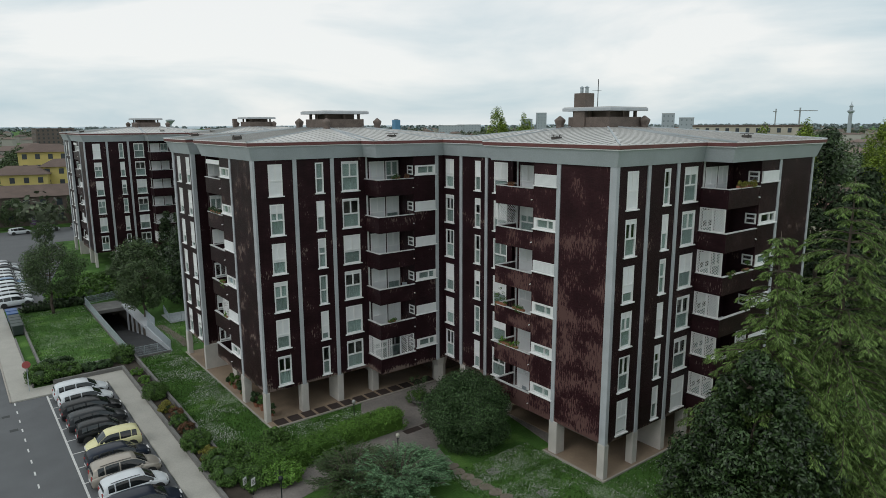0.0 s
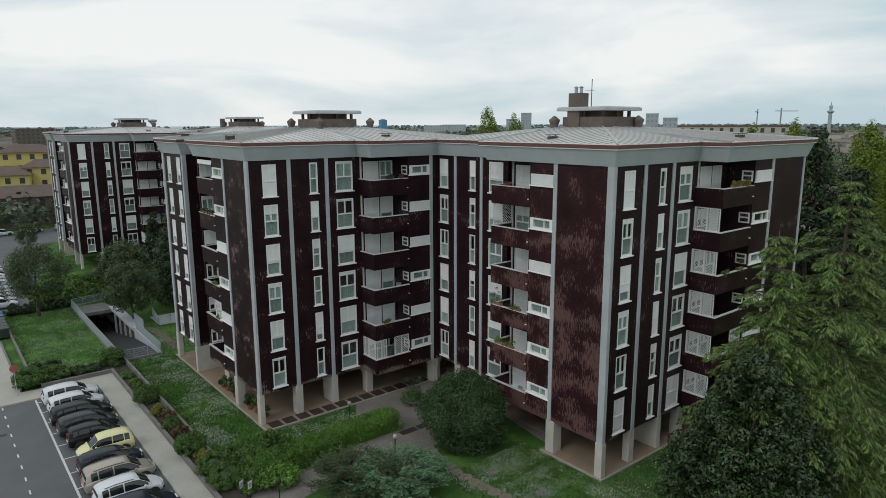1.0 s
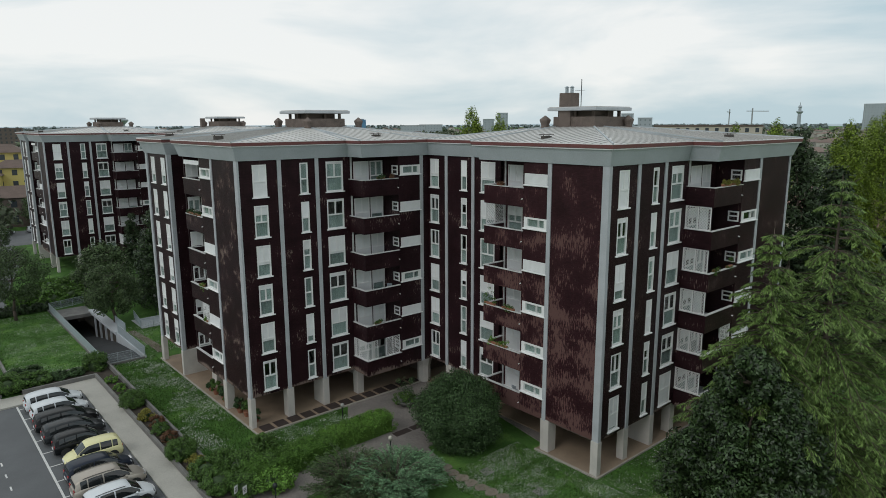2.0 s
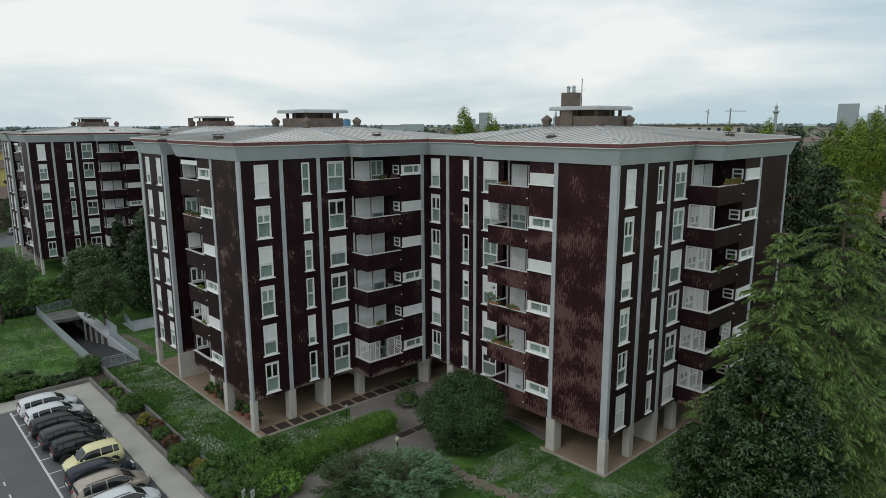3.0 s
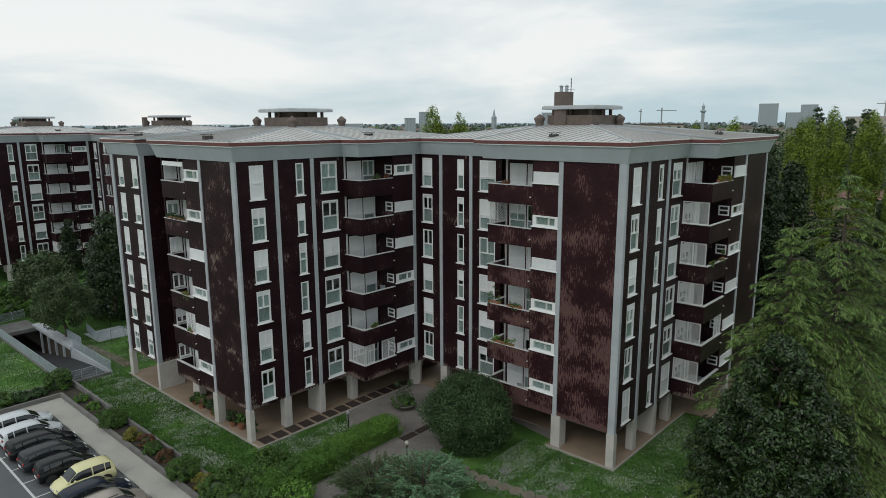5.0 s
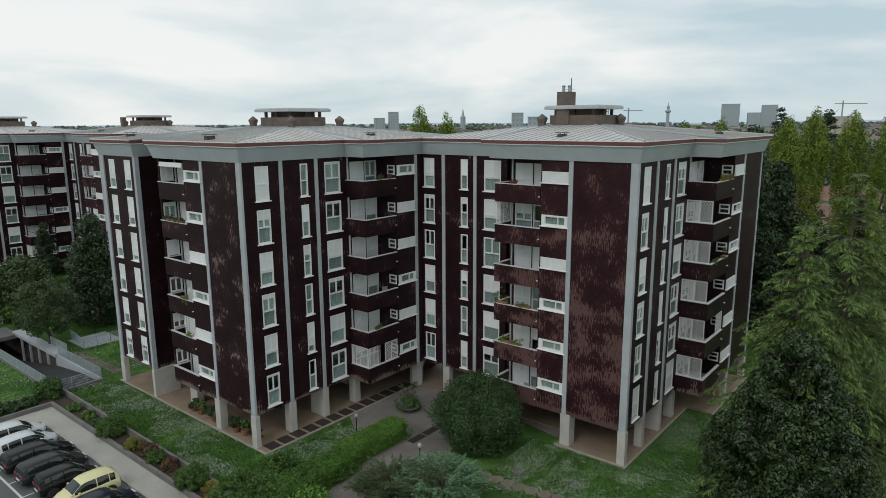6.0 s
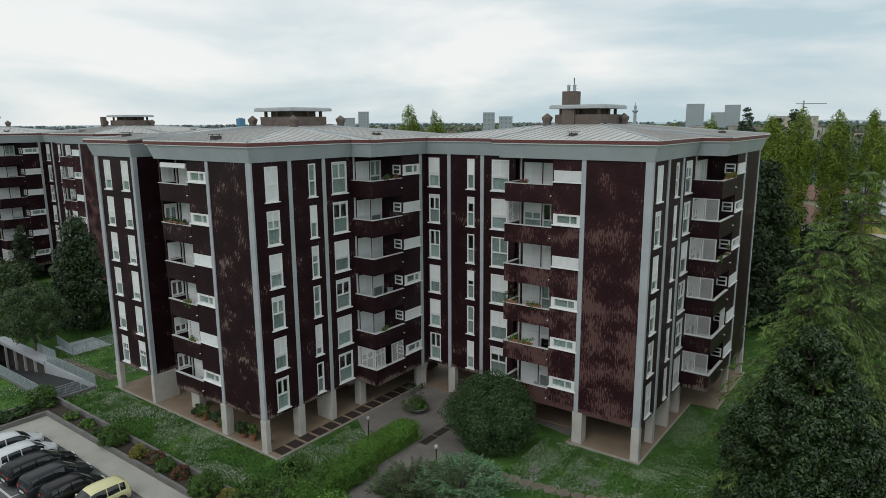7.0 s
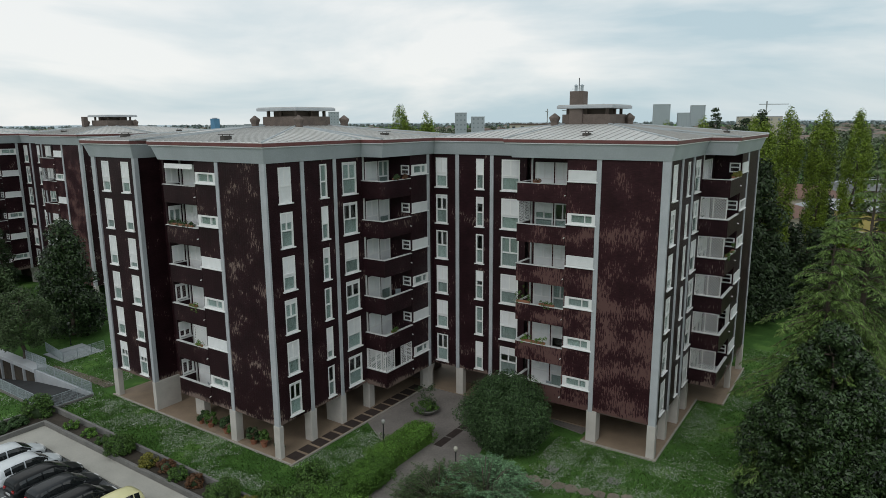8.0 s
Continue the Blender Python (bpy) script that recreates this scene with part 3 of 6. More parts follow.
            if rng.random() < 0.75:
                child("curtain", shared(("bandc", round(w, 2)), lambda: curtain_mesh(0.28, w - 0.22, 0.12, 0.66)), win)
    bm = bmesh.new()
    box(bm, p + b, p + b + 0.33, -0.07, 0.3, BASE - 0.1, TOP)
    part("pilaster", bm, CONCRETE, building, m=m, bevel=0.015)
    if blank:
        bm = bmesh.new()
        box(bm, p + b + 0.33, p + b + 0.33 + blank, 0.0, 0.3, BASE, TOP)
        part("wall", bm, blank_mat, building, m=m)


def south(x, y):
    return WB @ Matrix.Translation((x, y, 0))


def west(x, y):
    return WB @ Matrix.Translation((x, y, 0)) @ pose(0, 0, 0, 0, 0, -90)


# shutter shares, top storey first, column by column
flat_stretch(south(18.1, 46.32), ((1, .28, .62, .12, .6, .05), (.02, .55, .3, .02, .8, .02), (.05, .05, .6, .1, .55, .05)), CLAD)
flat_stretch(west(34.1, 45.1), ((.62, .1, .0, .62, .6, .0), (.5, .2, .0, .35, .0, .6), (.6, .62, .02, .6, .55, .25)), CLAD)
flat_stretch(south(32.16, 24.75), ((1, .1, .75, .15, .0, .95), (.05, .5, .1, 1, .25, .5), (.2, .05, .5, .05, .1, 1)), CLAD)
balcony_stretch(south(27.45, 44.27), 3.5, 2.2, 0.65, CLAD, CLAD, "wsswsw"[::1], extras={0: "open side left front", 1: "shut", 5: "open"})
balcony_stretch(west(32.16, 35.5), 3.85, 2.15, 4.35, CLAD_WORN, CLAD_WORN, "swswww", extras={5: "shut", 4: "open side", 3: "shut"})
balcony_stretch(south(41.45, 22.68), 4.1, 2.5, 4.95, CLAD, CLAD, "swwsss", extras={4: "shut side", 3: "open side", 2: "shut side", 1: "open side front", 0: "open side", 5: "shut"})
balcony_stretch(west(18.1, 57.35), 3.8, 2.3, 4.45, CLAD, cladding("dark_glazed_tile_flaked", 1.09, bare=(0.19, 0.14, 0.12)), "wwswsw", depth=1.4, extras={5: "awning", 4: "open", 1: "front"})

# end wall of the west balconies, each with a white-framed window
bm = bmesh.new()
pierced(bm, 18.25, 19.6, BASE, TOP, [(18.35, 19.4, z, z + 2.3) for z in FLOORS], 57.36, 57.52)
part("wall", bm, CLAD, building, m=WB)
for z, s in zip(reversed(FLOORS), (0.75, 0.1, 0.5, 0.05, 0.3, 0.1)):
    window(building, WB @ Matrix.Translation((18.35, 57.37, z)), 1.05, 2.3, s, True)

# the wing beyond the recess
bm = bmesh.new()
wing_holes = [(x, x + 1.05, z + 0.08, z + 2.46) for x in (0.96, 3.70) for z in FLOORS]
pierced(bm, 0.0, 5.45, BASE, TOP, wing_holes, 0.0, 0.3)
part("wall", bm, CLAD, building, m=west(18.1, 66.4))
for x, col in ((0.96, (.7, .75, .7, .6, .65, .3)), (3.70, (.7, .75, .85, .8, .7, .35))):
    for z, s in zip(reversed(FLOORS), col):
        window(building, west(18.1, 66.4) @ Matrix.Translation((x, 0.03, z + 0.08)), 1.05, 2.38, s, True)
bm = bmesh.new()
box(bm, 18.1, 20.3, 60.8, 61.05, BASE, TOP)
box(bm, 20.15, 20.4, 57.6, 60.8, BASE, TOP)
box(bm, 19.5, 20.15, 57.6, 57.8, BASE, TOP)
part("wall", bm, CLAD, building, m=WB)
# closing walls away from the camera's side
bm = bmesh.new()
box(bm, 53.15, 53.4, 22.98, 46.0, BASE, TOP)
box(bm, 39.4, 53.15, 45.75, 46.0, BASE, TOP)
box(bm, 39.15, 39.4, 46.0, 66.65, BASE, TOP)
box(bm, 18.1, 39.15, 66.4, 66.65, BASE, TOP)
part("wall", bm, CLAD, building, m=WB)
# rooms behind the windows
bm = bmesh.new()
for k in range(6):
    for x0, x1, y0, y1 in ((20.6, 38.9, 47.6, 66.2), (18.9, 20.6, 61.4, 66.2), (35.3, 52.9, 26.1, 45.6)):
        box(bm, x0, x1, y0, y1, FLOORS[k] + 0.05, FLOORS[k] + 2.7)
part("rooms", bm, INSIDE, building, "plain inner walls seen dimly behind glass", m=WB)
bm = bmesh.new()
for z in [f - 0.24 for f in FLOORS] + [TOP - 0.12]:
    zz = z if z < TOP - 1 else TOP - 0.13
    for pts in ([(18.3, 46.6), (27.5, 46.6), (34.4, 46.4), (39.2, 46.4), (39.1, 66.4), (18.4, 66.4), (18.4, 61.05), (20.4, 61.05), (20.4, 57.4), (20.4, 46.9)],
                [(34.4, 46.3), (34.4, 35.6), (34.4, 25.05), (43.0, 25.05), (53.1, 25.0), (53.1, 45.7), (39.3, 45.7), (39.3, 46.3)]):
        prism(bm, pts, zz, zz + 0.12)
part("floor_slabs", bm, SOFFIT, building, "brown underside of the raised storeys", m=WB)
# floors over the projecting boxes and the roof soffit over the balconies
for x0, x1, y0, y1 in ((31.2, 34.3, 44.3, 46.3), (32.2, 34.3, 25.0, 31.7), (45.5, 53.1, 22.7, 25.0), (18.2, 20.4, 46.6, 53.5)):
    bm = bmesh.new()
    box(bm, x0, x1, y0, y1, BASE - 0.09, BASE + 0.03)
    part("soffit", bm, SOFFIT, building, m=WB)
for x0, x1, y0, y1 in ((27.4, 34.3, 44.3, 46.5), (32.1, 34.3, 24.8, 35.8), (41.4, 53.1, 22.7, 25.0), (18.1, 20.4, 46.6, 57.6)):
    bm = bmesh.new()
    box(bm, x0, x1, y0, y1, TOP - 0.008, TOP + 0.1)
    part("soffit", bm, SOFFIT, building, m=WB)


# corner pilasters and the piers below
def pier(x0, x1, y0, y1, z1=BASE, name="pier", mat=PIER):
    bm = bmesh.new()
    box(bm, x0, x1, y0, y1, 0.05, z1)
    part(name, bm, mat, building, m=WB, bevel=0.02)


for x0, x1, y0, y1 in ((17.98, 18.16, 46.2, 46.70), (32.04, 32.36, 24.63, 25.14), (17.98, 18.36, 60.66, 61.0), (17.98, 18.2, 66.2, 66.72), (53.2, 53.46, 22.6, 22.9)):
    pier(x0, x1, y0, y1, TOP, "corner_pilaster", CONCRETE)
for x0, x1, y0, y1 in ((17.95, 18.34, 46.17, 46.76), (21.05, 21.65, 46.25, 46.95), (24.35, 24.9, 46.3, 47.95), (27.75, 28.4, 46.4, 47.1),
                       (18.0, 18.65, 50.85, 51.5), (19.35, 19.95, 56.4, 57.5), (17.95, 20.2, 60.62, 61.02), (17.95, 18.4, 66.1, 66.75),
                       (34.1, 34.6, 41.4, 42.1), (32.1, 32.95, 28.85, 29.6), (32.0, 32.44, 24.6, 25.18), (35.2, 35.75, 24.75, 25.3),
                       (38.4, 38.9, 24.7, 26.8), (41.3, 41.9, 24.8, 25.5), (47.75, 48.2, 22.65, 23.1), (48.2, 50.4, 24.6, 24.9), (53.0, 53.48, 22.58, 23.1), (34.0, 34.6, 36.0, 36.6),
                       (22.5, 23.1, 52, 54.5), (30, 30.6, 50, 52.5), (38, 38.6, 30, 33), (45, 45.6, 28, 30), (26, 26.6, 60, 62)):
    pier(x0, x1, y0, y1)
bm = bmesh.new()
lathe(bm, [(0.60, 0.05), (0.60, 1.5), (0.85, BASE)], 8, (34.15, 45.2))
part("pier", bm, PIER, building, m=WB)
for x0, x1, y0, y1 in ((25.5, 33.5, 53.5, 60), (35, 38.6, 46.6, 52), (38.8, 46, 32, 39.5), (36.6, 38.2, 38, 43)):
    bm = bmesh.new()
    box(bm, x0, x1, y0, y1, 0.1, BASE)
    part("entrance_core", bm, BRICKY, building, "brown enclosed stair core under the block", m=WB)

# ---- eaves, roof ----
OUTLINE = [(18.1, 46.32), (27.45, 46.32), (27.45, 44.27), (34.1, 44.27), (34.1, 35.75), (32.16, 35.75), (32.16, 24.75), (41.45, 24.75), (41.45, 22.68),
           (53.4, 22.68), (53.4, 46.0), (39.4, 46.0), (39.4, 66.65), (18.1, 66.65), (18.1, 60.8), (20.15, 60.8), (20.15, 57.4), (18.1, 57.4)]


def grown(pts, d):
    out = []
    n = len(pts)
    for i, (x, y) in enumerate(pts):
        (ax, ay), (bx, by) = pts[i - 1], pts[(i + 1) % n]
        e1 = Vector((x - ax, y - ay)).normalized()
        e2 = Vector((bx - x, by - y)).normalized()
        out.append((x + d * (e1.y + e2.y), y - d * (e1.x + e2.x)))
    return out


def ring(bm, lower, z0, upper, z1):
    lo = [bm.verts.new((x, y, z0)) for x, y in lower]
    hi = [bm.verts.new((x, y, z1)) for x, y in upper]
    for i in range(len(lo)):
        j = (i + 1) % len(lo)
        bm.faces.new((lo[i], lo[j], hi[j], hi[i]))


EAVE = 21.84
bm = bmesh.new()
ring(bm, grown(OUTLINE, -0.3), TOP - 0.01, grown(OUTLINE, 0.14), TOP - 0.01)
ring(bm, grown(OUTLINE, 0.14), TOP - 0.01, grown(OUTLINE, 0.44), EAVE - 0.36)
part("fascia", bm, FASCIA, building, "sloping grey concrete fascia", m=WB)
bm = bmesh.new()
ring(bm, grown(OUTLINE, 0.44), EAVE - 0.36, grown(OUTLINE, 0.54), EAVE - 0.35)
ring(bm, grown(OUTLINE, 0.54), EAVE - 0.35, grown(OUTLINE, 0.54), EAVE - 0.29)
part("eave_ledge", bm, WHITE, building, m=WB)
bm = bmesh.new()
ring(bm, grown(OUTLINE, 0.54), EAVE - 0.29, grown(OUTLINE, 0.60), EAVE - 0.26)
ring(bm, grown(OUTLINE, 0.60), EAVE - 0.26, grown(OUTLINE, 0.62), EAVE - 0.05)
ring(bm, grown(OUTLINE, 0.62), EAVE - 0.05, grown(OUTLINE, 0.46), EAVE - 0.05)
part("gutter", bm, COPPER, building, "red-brown metal gutter", m=WB)
bm = bmesh.new()
ring(bm, grown(OUTLINE, 0.60), EAVE - 0.05, grown(OUTLINE, 0.60), EAVE)
part("drip_edge", bm, WHITE, building, m=WB)

G = grown(OUTLINE, 0.60)
TOWERS = ((27.4, 32.05, 52.95, 57.6), (39.3, 43.95, 31.1, 35.75))
RIDGE = 22.82
roof_L = [G[0], G[1], G[2], G[3], (39.4, 44.3), G[11], G[12], G[13], G[14], G[15], G[16], G[17]]
roof_R = [G[3], G[4], G[5], G[6], G[7], G[8], G[9], G[10], G[11], (39.4, 44.3)]
for poly, (tx0, tx1, ty0, ty1) in ((roof_L, TOWERS[0]), (roof_R, TOWERS[1])):
    bm = bmesh.new()
    seams = bmesh.new()
    clamp = lambda p: Vector((min(max(p[0], tx0 + .6), tx1 - .6), min(max(p[1], ty0 + .6), ty1 - .6), RIDGE))
    n = len(poly)
    for i in range(n):
        a, b = poly[i], poly[(i + 1) % n]
        A, B = Vector((*a, EAVE)), Vector((*b, EAVE))
        P, Q = clamp(a), clamp(b)
        vs = [bm.verts.new(v) for v in ([A, B, Q, P] if (P - Q).length > 1e-4 else [A, B, P])]
        bm.faces.new(vs)
        e = B - A
        length = e.length
        if length < 0.8:
            continue
        e.normalize()
        inward = Vector((-e.y, e.x, 0))
        k = max(1, round(length / 0.62))
        for s in range(k):
            p = A + e * (length * (s + 0.5) / k)
            # run square to the eave up to the hip, staying on the sheet
            best = None
            for f in range(1, 41):
                d = 0.4 * f
                q = p + inward * d
                t_a = (q - A).dot(e)
                w = max(abs(P.dot(inward) - A.dot(inward)), 0.1)
                f2 = d / w
                lo = f2 * (P - A).dot(e)
                hi = length + f2 * ((Q - A).dot(e) - length)
                if f2 > 1 or t_a < lo or t_a > hi:
                    break
                best = Vector((q.x, q.y, EAVE + (RIDGE - EAVE) * f2))
            if best:
                rod(seams, p + Vector((0, 0, 0.02)), best + Vector((0, 0, 0.015)), 0.024, 4)
        hip = bmesh.new()
        rod(hip, A + Vector((0, 0, 0.02)), P + Vector((0, 0, 0.02)), 0.075, 4)
        part("hip_flashing", hip, FASCIA, building, "pale metal strip along the hip", m=WB)
    part("roof", bm, ROOF, building, "weathered light grey metal sheet roof", m=WB)
    part("seam_ribbing", seams, SEAM, building, m=WB)
for tx0, tx1, ty0, ty1 in TOWERS:
    bm = bmesh.new()
    box(bm, tx0 + 0.35, tx1 - 0.35, ty0 + 0.35, ty1 - 0.35, 22.0, 23.55)
    part("roof_cabin", bm, BRICKY, building, "brown rendered lift housing", m=WB, bevel=0.02)
    bm = bmesh.new()
    for px, py in ((tx0 + 0.6, ty0 + 0.6), (tx1 - 0.8, ty0 + 0.6), (tx0 + 0.6, ty1 - 0.8), (tx1 - 0.8, ty1 - 0.8), ((tx0 + tx1) / 2, ty0 + .6), (tx0 + .6, (ty0 + ty1) / 2)):
        box(bm, px, px + 0.2, py, py + 0.2, 23.5, 24.0)
    box(bm, tx0 + 1.0, tx1 - 1.0, ty0 + 1.0, ty1 - 1.0, 23.5, 24.0)
    part("vent_gap", bm, SOFFIT, building, m=WB)
    bm = bmesh.new()
    box(bm, tx0, tx1, ty0, ty1, 24.0, 24.24)
    part("cabin_slab", bm, CONCRETE, building, m=WB, bevel=0.03)
    bm = bmesh.new()
    box(bm, tx0 + 0.1, tx1 - 0.1, ty0 + 0.1, ty1 - 0.1, 24.24, 24.3)
    part("cabin_felt", bm, ROOF, building, m=WB)
    for px, py in ((tx0 - 0.1, ty1 + 0.1), (tx1 + 0.7, ty0 - 0.3) if tx0 < 30 else (tx1 - 0.3, ty0 + 0.1), (tx0 + 0.2, ty0 - 0.1) if tx0 < 30 else (tx1 + 0.1, ty1 + 0.2)):
        bm = bmesh.new()
        lathe(bm, [(0.32, 22.0), (0.32, 22.95), (0.44, 23.25), (0.44, 23.35), (0.05, 23.65)], 6, (px, py))
        part("vent_cowl", bm, BRICKY, building, "brown cowl with a pointed cap", m=WB)


def roof_vent(x, y, z):
    bm = bmesh.new()
    box(bm, x - 0.32, x + 0.32, y - 0.2, y + 0.2, z - 0.2, z + 0.28)
    box(bm, x - 0.42, x + 0.42, y - 0.3, y + 0.3, z + 0.36, z + 0.40)
    for dx in (-0.3, 0.26):
        box(bm, x + dx, x + dx + 0.04, y - 0.02, y + 0.02, z + 0.28, z + 0.36)
    part("roof_vent", bm, VENT, building, "small brown roof vent with a flat cap", m=WB)


for vx, vy, vz in ((18.6, 50.5, 21.93), (30.0, 46.0, 21.93), (33.4, 30.8, 21.93), (45.6, 24.0, 21.93), (19.5, 64.0, 21.97)):
    roof_vent(vx, vy, vz)

# the second block of the estate, built alike
far_building = copy_thing(building, Matrix.Translation(ORIGIN + Vector((0.5, 71.6, 0))))
tagged(far_building, "more distant dark tiled apartment block on piers", "apartment building", "apartment blocks")


# the tall chimney and aerial stand on the near block alone
tx0, tx1, ty0, ty1 = TOWERS[1]
bm = bmesh.new()
box(bm, tx0 + 0.2, tx0 + 1.3, ty0 + 2.55, ty0 + 3.65, 22.0, 25.35)
stack = part("chimney", bm, BRICKY, building, "tall brown chimney stack with two metal flues", m=WB, bevel=0.03)
for dy in (2.85, 3.35):
    bm = bmesh.new()
    lathe(bm, [(0.13, 25.3), (0.13, 25.75), (0.2, 25.78), (0.02, 25.9)], 8, (tx0 + 0.75, ty0 + dy))
    part("flue", bm, STEEL, stack)
bm = bmesh.new()
rod(bm, (tx1 - 0.7, ty1 - 0.25, 24.2), (tx1 - 0.7, ty1 - 0.25, 26.6), 0.035)
rod(bm, (tx1 - 0.7, ty1 - 0.6, 25.7), (tx1 - 0.7, ty1 + 0.4, 25.7), 0.015, 4)
part("aerial", bm, METAL_DARK, building, m=WB)
bm = bmesh.new()
box(bm, tx0 - 0.9, tx0 - 0.3, ty1 - 0.6, ty1, 22.0, 24.05)
part("chimney", bm, BRICKY, far_building, "short brown chimney stack", m=WB)

# ---- foliage ----
def leaf_material(name, base, vary=0.45, rough=0.55, spec=0.25):
    m = material(name, base, rough, vary=0.22, scale=0.5, fine=3.0, bump=0, island=vary, spec=spec)
    return m


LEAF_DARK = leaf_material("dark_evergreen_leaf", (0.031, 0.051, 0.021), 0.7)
LEAF_MAGNOLIA = leaf_material("magnolia_leaf", (0.029, 0.053, 0.017), 0.85, 0.4, 0.35)
LEAF_LAUREL = leaf_material("laurel_leaf", (0.044, 0.082, 0.029), 0.75)
LEAF_FRESH = leaf_material("fresh_spring_leaf", (0.105, 0.21, 0.034), 0.65)
LEAF_POPLAR = leaf_material("young_poplar_leaf", (0.150, 0.215, 0.026), 0.6)
LEAF_CEDAR = leaf_material("cedar_needle", (0.114, 0.180, 0.046), 0.75)
LEAF_JUNIPER = leaf_material("blue_juniper_needle", (0.125, 0.225, 0.115), 0.7)
LEAF_HEDGE = leaf_material("hedge_leaf", (0.072, 0.150, 0.024), 0.7)
LEAF_MID = leaf_material("mid_green_leaf", (0.066, 0.128, 0.027), 0.7)
LEAF_YELLOW = leaf_material("yellow_green_leaf", (0.19, 0.18, 0.035))
LEAF_RED = leaf_material("red_brown_leaf", (0.12, 0.06, 0.03))
LEAF_FAR = leaf_material("distant_woodland_leaf", (0.085, 0.105, 0.062), 0.5)
# leaf green paled to blue-grey: distance haze held in the base colour
LEAF_HAZE = leaf_material("haze_tinted_woodland_leaf", (0.19, 0.23, 0.23), 0.25)
LEAF_OLIVE = leaf_material("grey_green_leaf", (0.062, 0.096, 0.038), 0.7)
BARK = material("grey_brown_bark", (0.09, 0.07, 0.055), 0.9, vary=0.3, scale=4, stretch=(1, 1, 0.3), bump=0.4)
gen = np.random.default_rng(11)


def leaf_mesh(name, pos, axis, size, aspect, mat, up=None):
    """One leaf-shaped quad per position, long side along axis."""
    n = len(pos)
    axis = axis / np.maximum(np.linalg.norm(axis, axis=1, keepdims=True), 1e-6)
    other = gen.normal(size=(n, 3)) if up is None else up + gen.normal(size=(n, 3)) * 0.35
    side = np.cross(axis, other)
    side /= np.maximum(np.linalg.norm(side, axis=1, keepdims=True), 1e-6)
    L = (np.asarray(size) * gen.uniform(0.7, 1.3, n))[:, None]
    W = L * aspect
    v = np.empty((n, 4, 3))
    v[:, 0] = pos - axis * L * 0.5
    v[:, 1] = pos + side * W * 0.5
    v[:, 2] = pos + axis * L * 0.5
    v[:, 3] = pos - side * W * 0.5
    me = bpy.data.meshes.new(name)
    me.vertices.add(4 * n)
    me.vertices.foreach_set("co", v.reshape(-1))
    me.loops.add(4 * n)
    me.loops.foreach_set("vertex_index", np.arange(4 * n, dtype=np.int32))
    me.polygons.add(n)
    me.polygons.foreach_set("loop_start", np.arange(0, 4 * n, 4, dtype=np.int32))
    me.polygons.foreach_set("loop_total", np.full(n, 4, dtype=np.int32))
    me.update()
    me.validate()
    me.materials.append(mat)
    return me


def clump_leaves(clumps, per, size, aspect, mat, name="crown", squash=0.85):
    """Leaves scattered through the outer shells of many clumps (x, y, z, r)."""
    c = np.array(clumps, dtype=float)
    cnt = np.maximum(6, (per * (c[:, 3] / c[:, 3].mean()) ** 2).astype(int))
    idx = np.repeat(np.arange(len(c)), cnt)
    u = gen.normal(size=(len(idx), 3))
    u /= np.linalg.norm(u, axis=1, keepdims=True)
    rad = gen.uniform(0.4, 1.0, len(idx)) ** 0.5
    off = u * (rad * c[idx, 3])[:, None]
    off[:, 2] *= squash
    # leaves lie roughly along the clump's skin, their faces outward and up
    face = u + np.array((0.0, 0.0, 0.35)) + gen.normal(size=u.shape) * 0.35
    axis = np.cross(face, gen.normal(size=u.shape))
    return leaf_mesh(name, c[idx, :3] + off, axis, size, aspect, mat, up=face)


def surface_clumps(n, profile, height, r, seed, jitter=0.24, inner=0.25, lump=0.16):
    """Clump centres on and inside a body of revolution; profile(f) is its radius at the height share f."""
    g = random.Random(seed)
    out = []
    while len(out) < n:
        f = g.random()
        R = profile(f)
        if g.random() > R / max(profile(k / 10) for k in range(11)):
            continue
        a = g.uniform(0, 2 * math.pi)
        swell = noise.noise(Vector((1.7 * math.cos(a), 1.7 * math.sin(a), f * height / max(R, 0.3) * 1.5 + seed * 3.1)))
        q = R * (1 + lump * 1.6 * swell) * (1 - inner * g.random() ** 2) * (1 + g.uniform(-jitter, jitter)) - r * 0.6
        q = max(0.0, q)
        out.append((q * math.cos(a), q * math.sin(a), f * height, r * g.uniform(0.65, 1.35)))
    return out


def trunk_mesh(h, r, limbs, seed, spread=2.0, start=0.35):
    g = random.Random(seed)
    bm = bmesh.new()
    top = None
    p = Vector((0, 0, 0))
    n = 6
    for i in range(n):
        q = Vector((g.uniform(-.06, .06) * h * .3, g.uniform(-.06, .06) * h * .3, h * (i + 1) / n))
        rod(bm, p, q, (r * (1 - i / n * 0.8), r * (1 - (i + 1) / n * 0.8)), 7)
        if i >= n * start:
            for _ in range(limbs):
                a = g.uniform(0, 6.28)
                e = q + Vector((math.cos(a) * spread, math.sin(a) * spread, g.uniform(0.2, 0.9) * spread)) * g.uniform(0.6, 1.1)
                mid = q.lerp(e, 0.5) + Vector((0, 0, -0.1 * spread))
                rod(bm, q, mid, (r * 0.35, r * 0.22), 5)
                rod(bm, mid, e, (r * 0.22, r * 0.06), 5)
        p = q
    return finish(bm, "trunk", BARK, smooth=True)


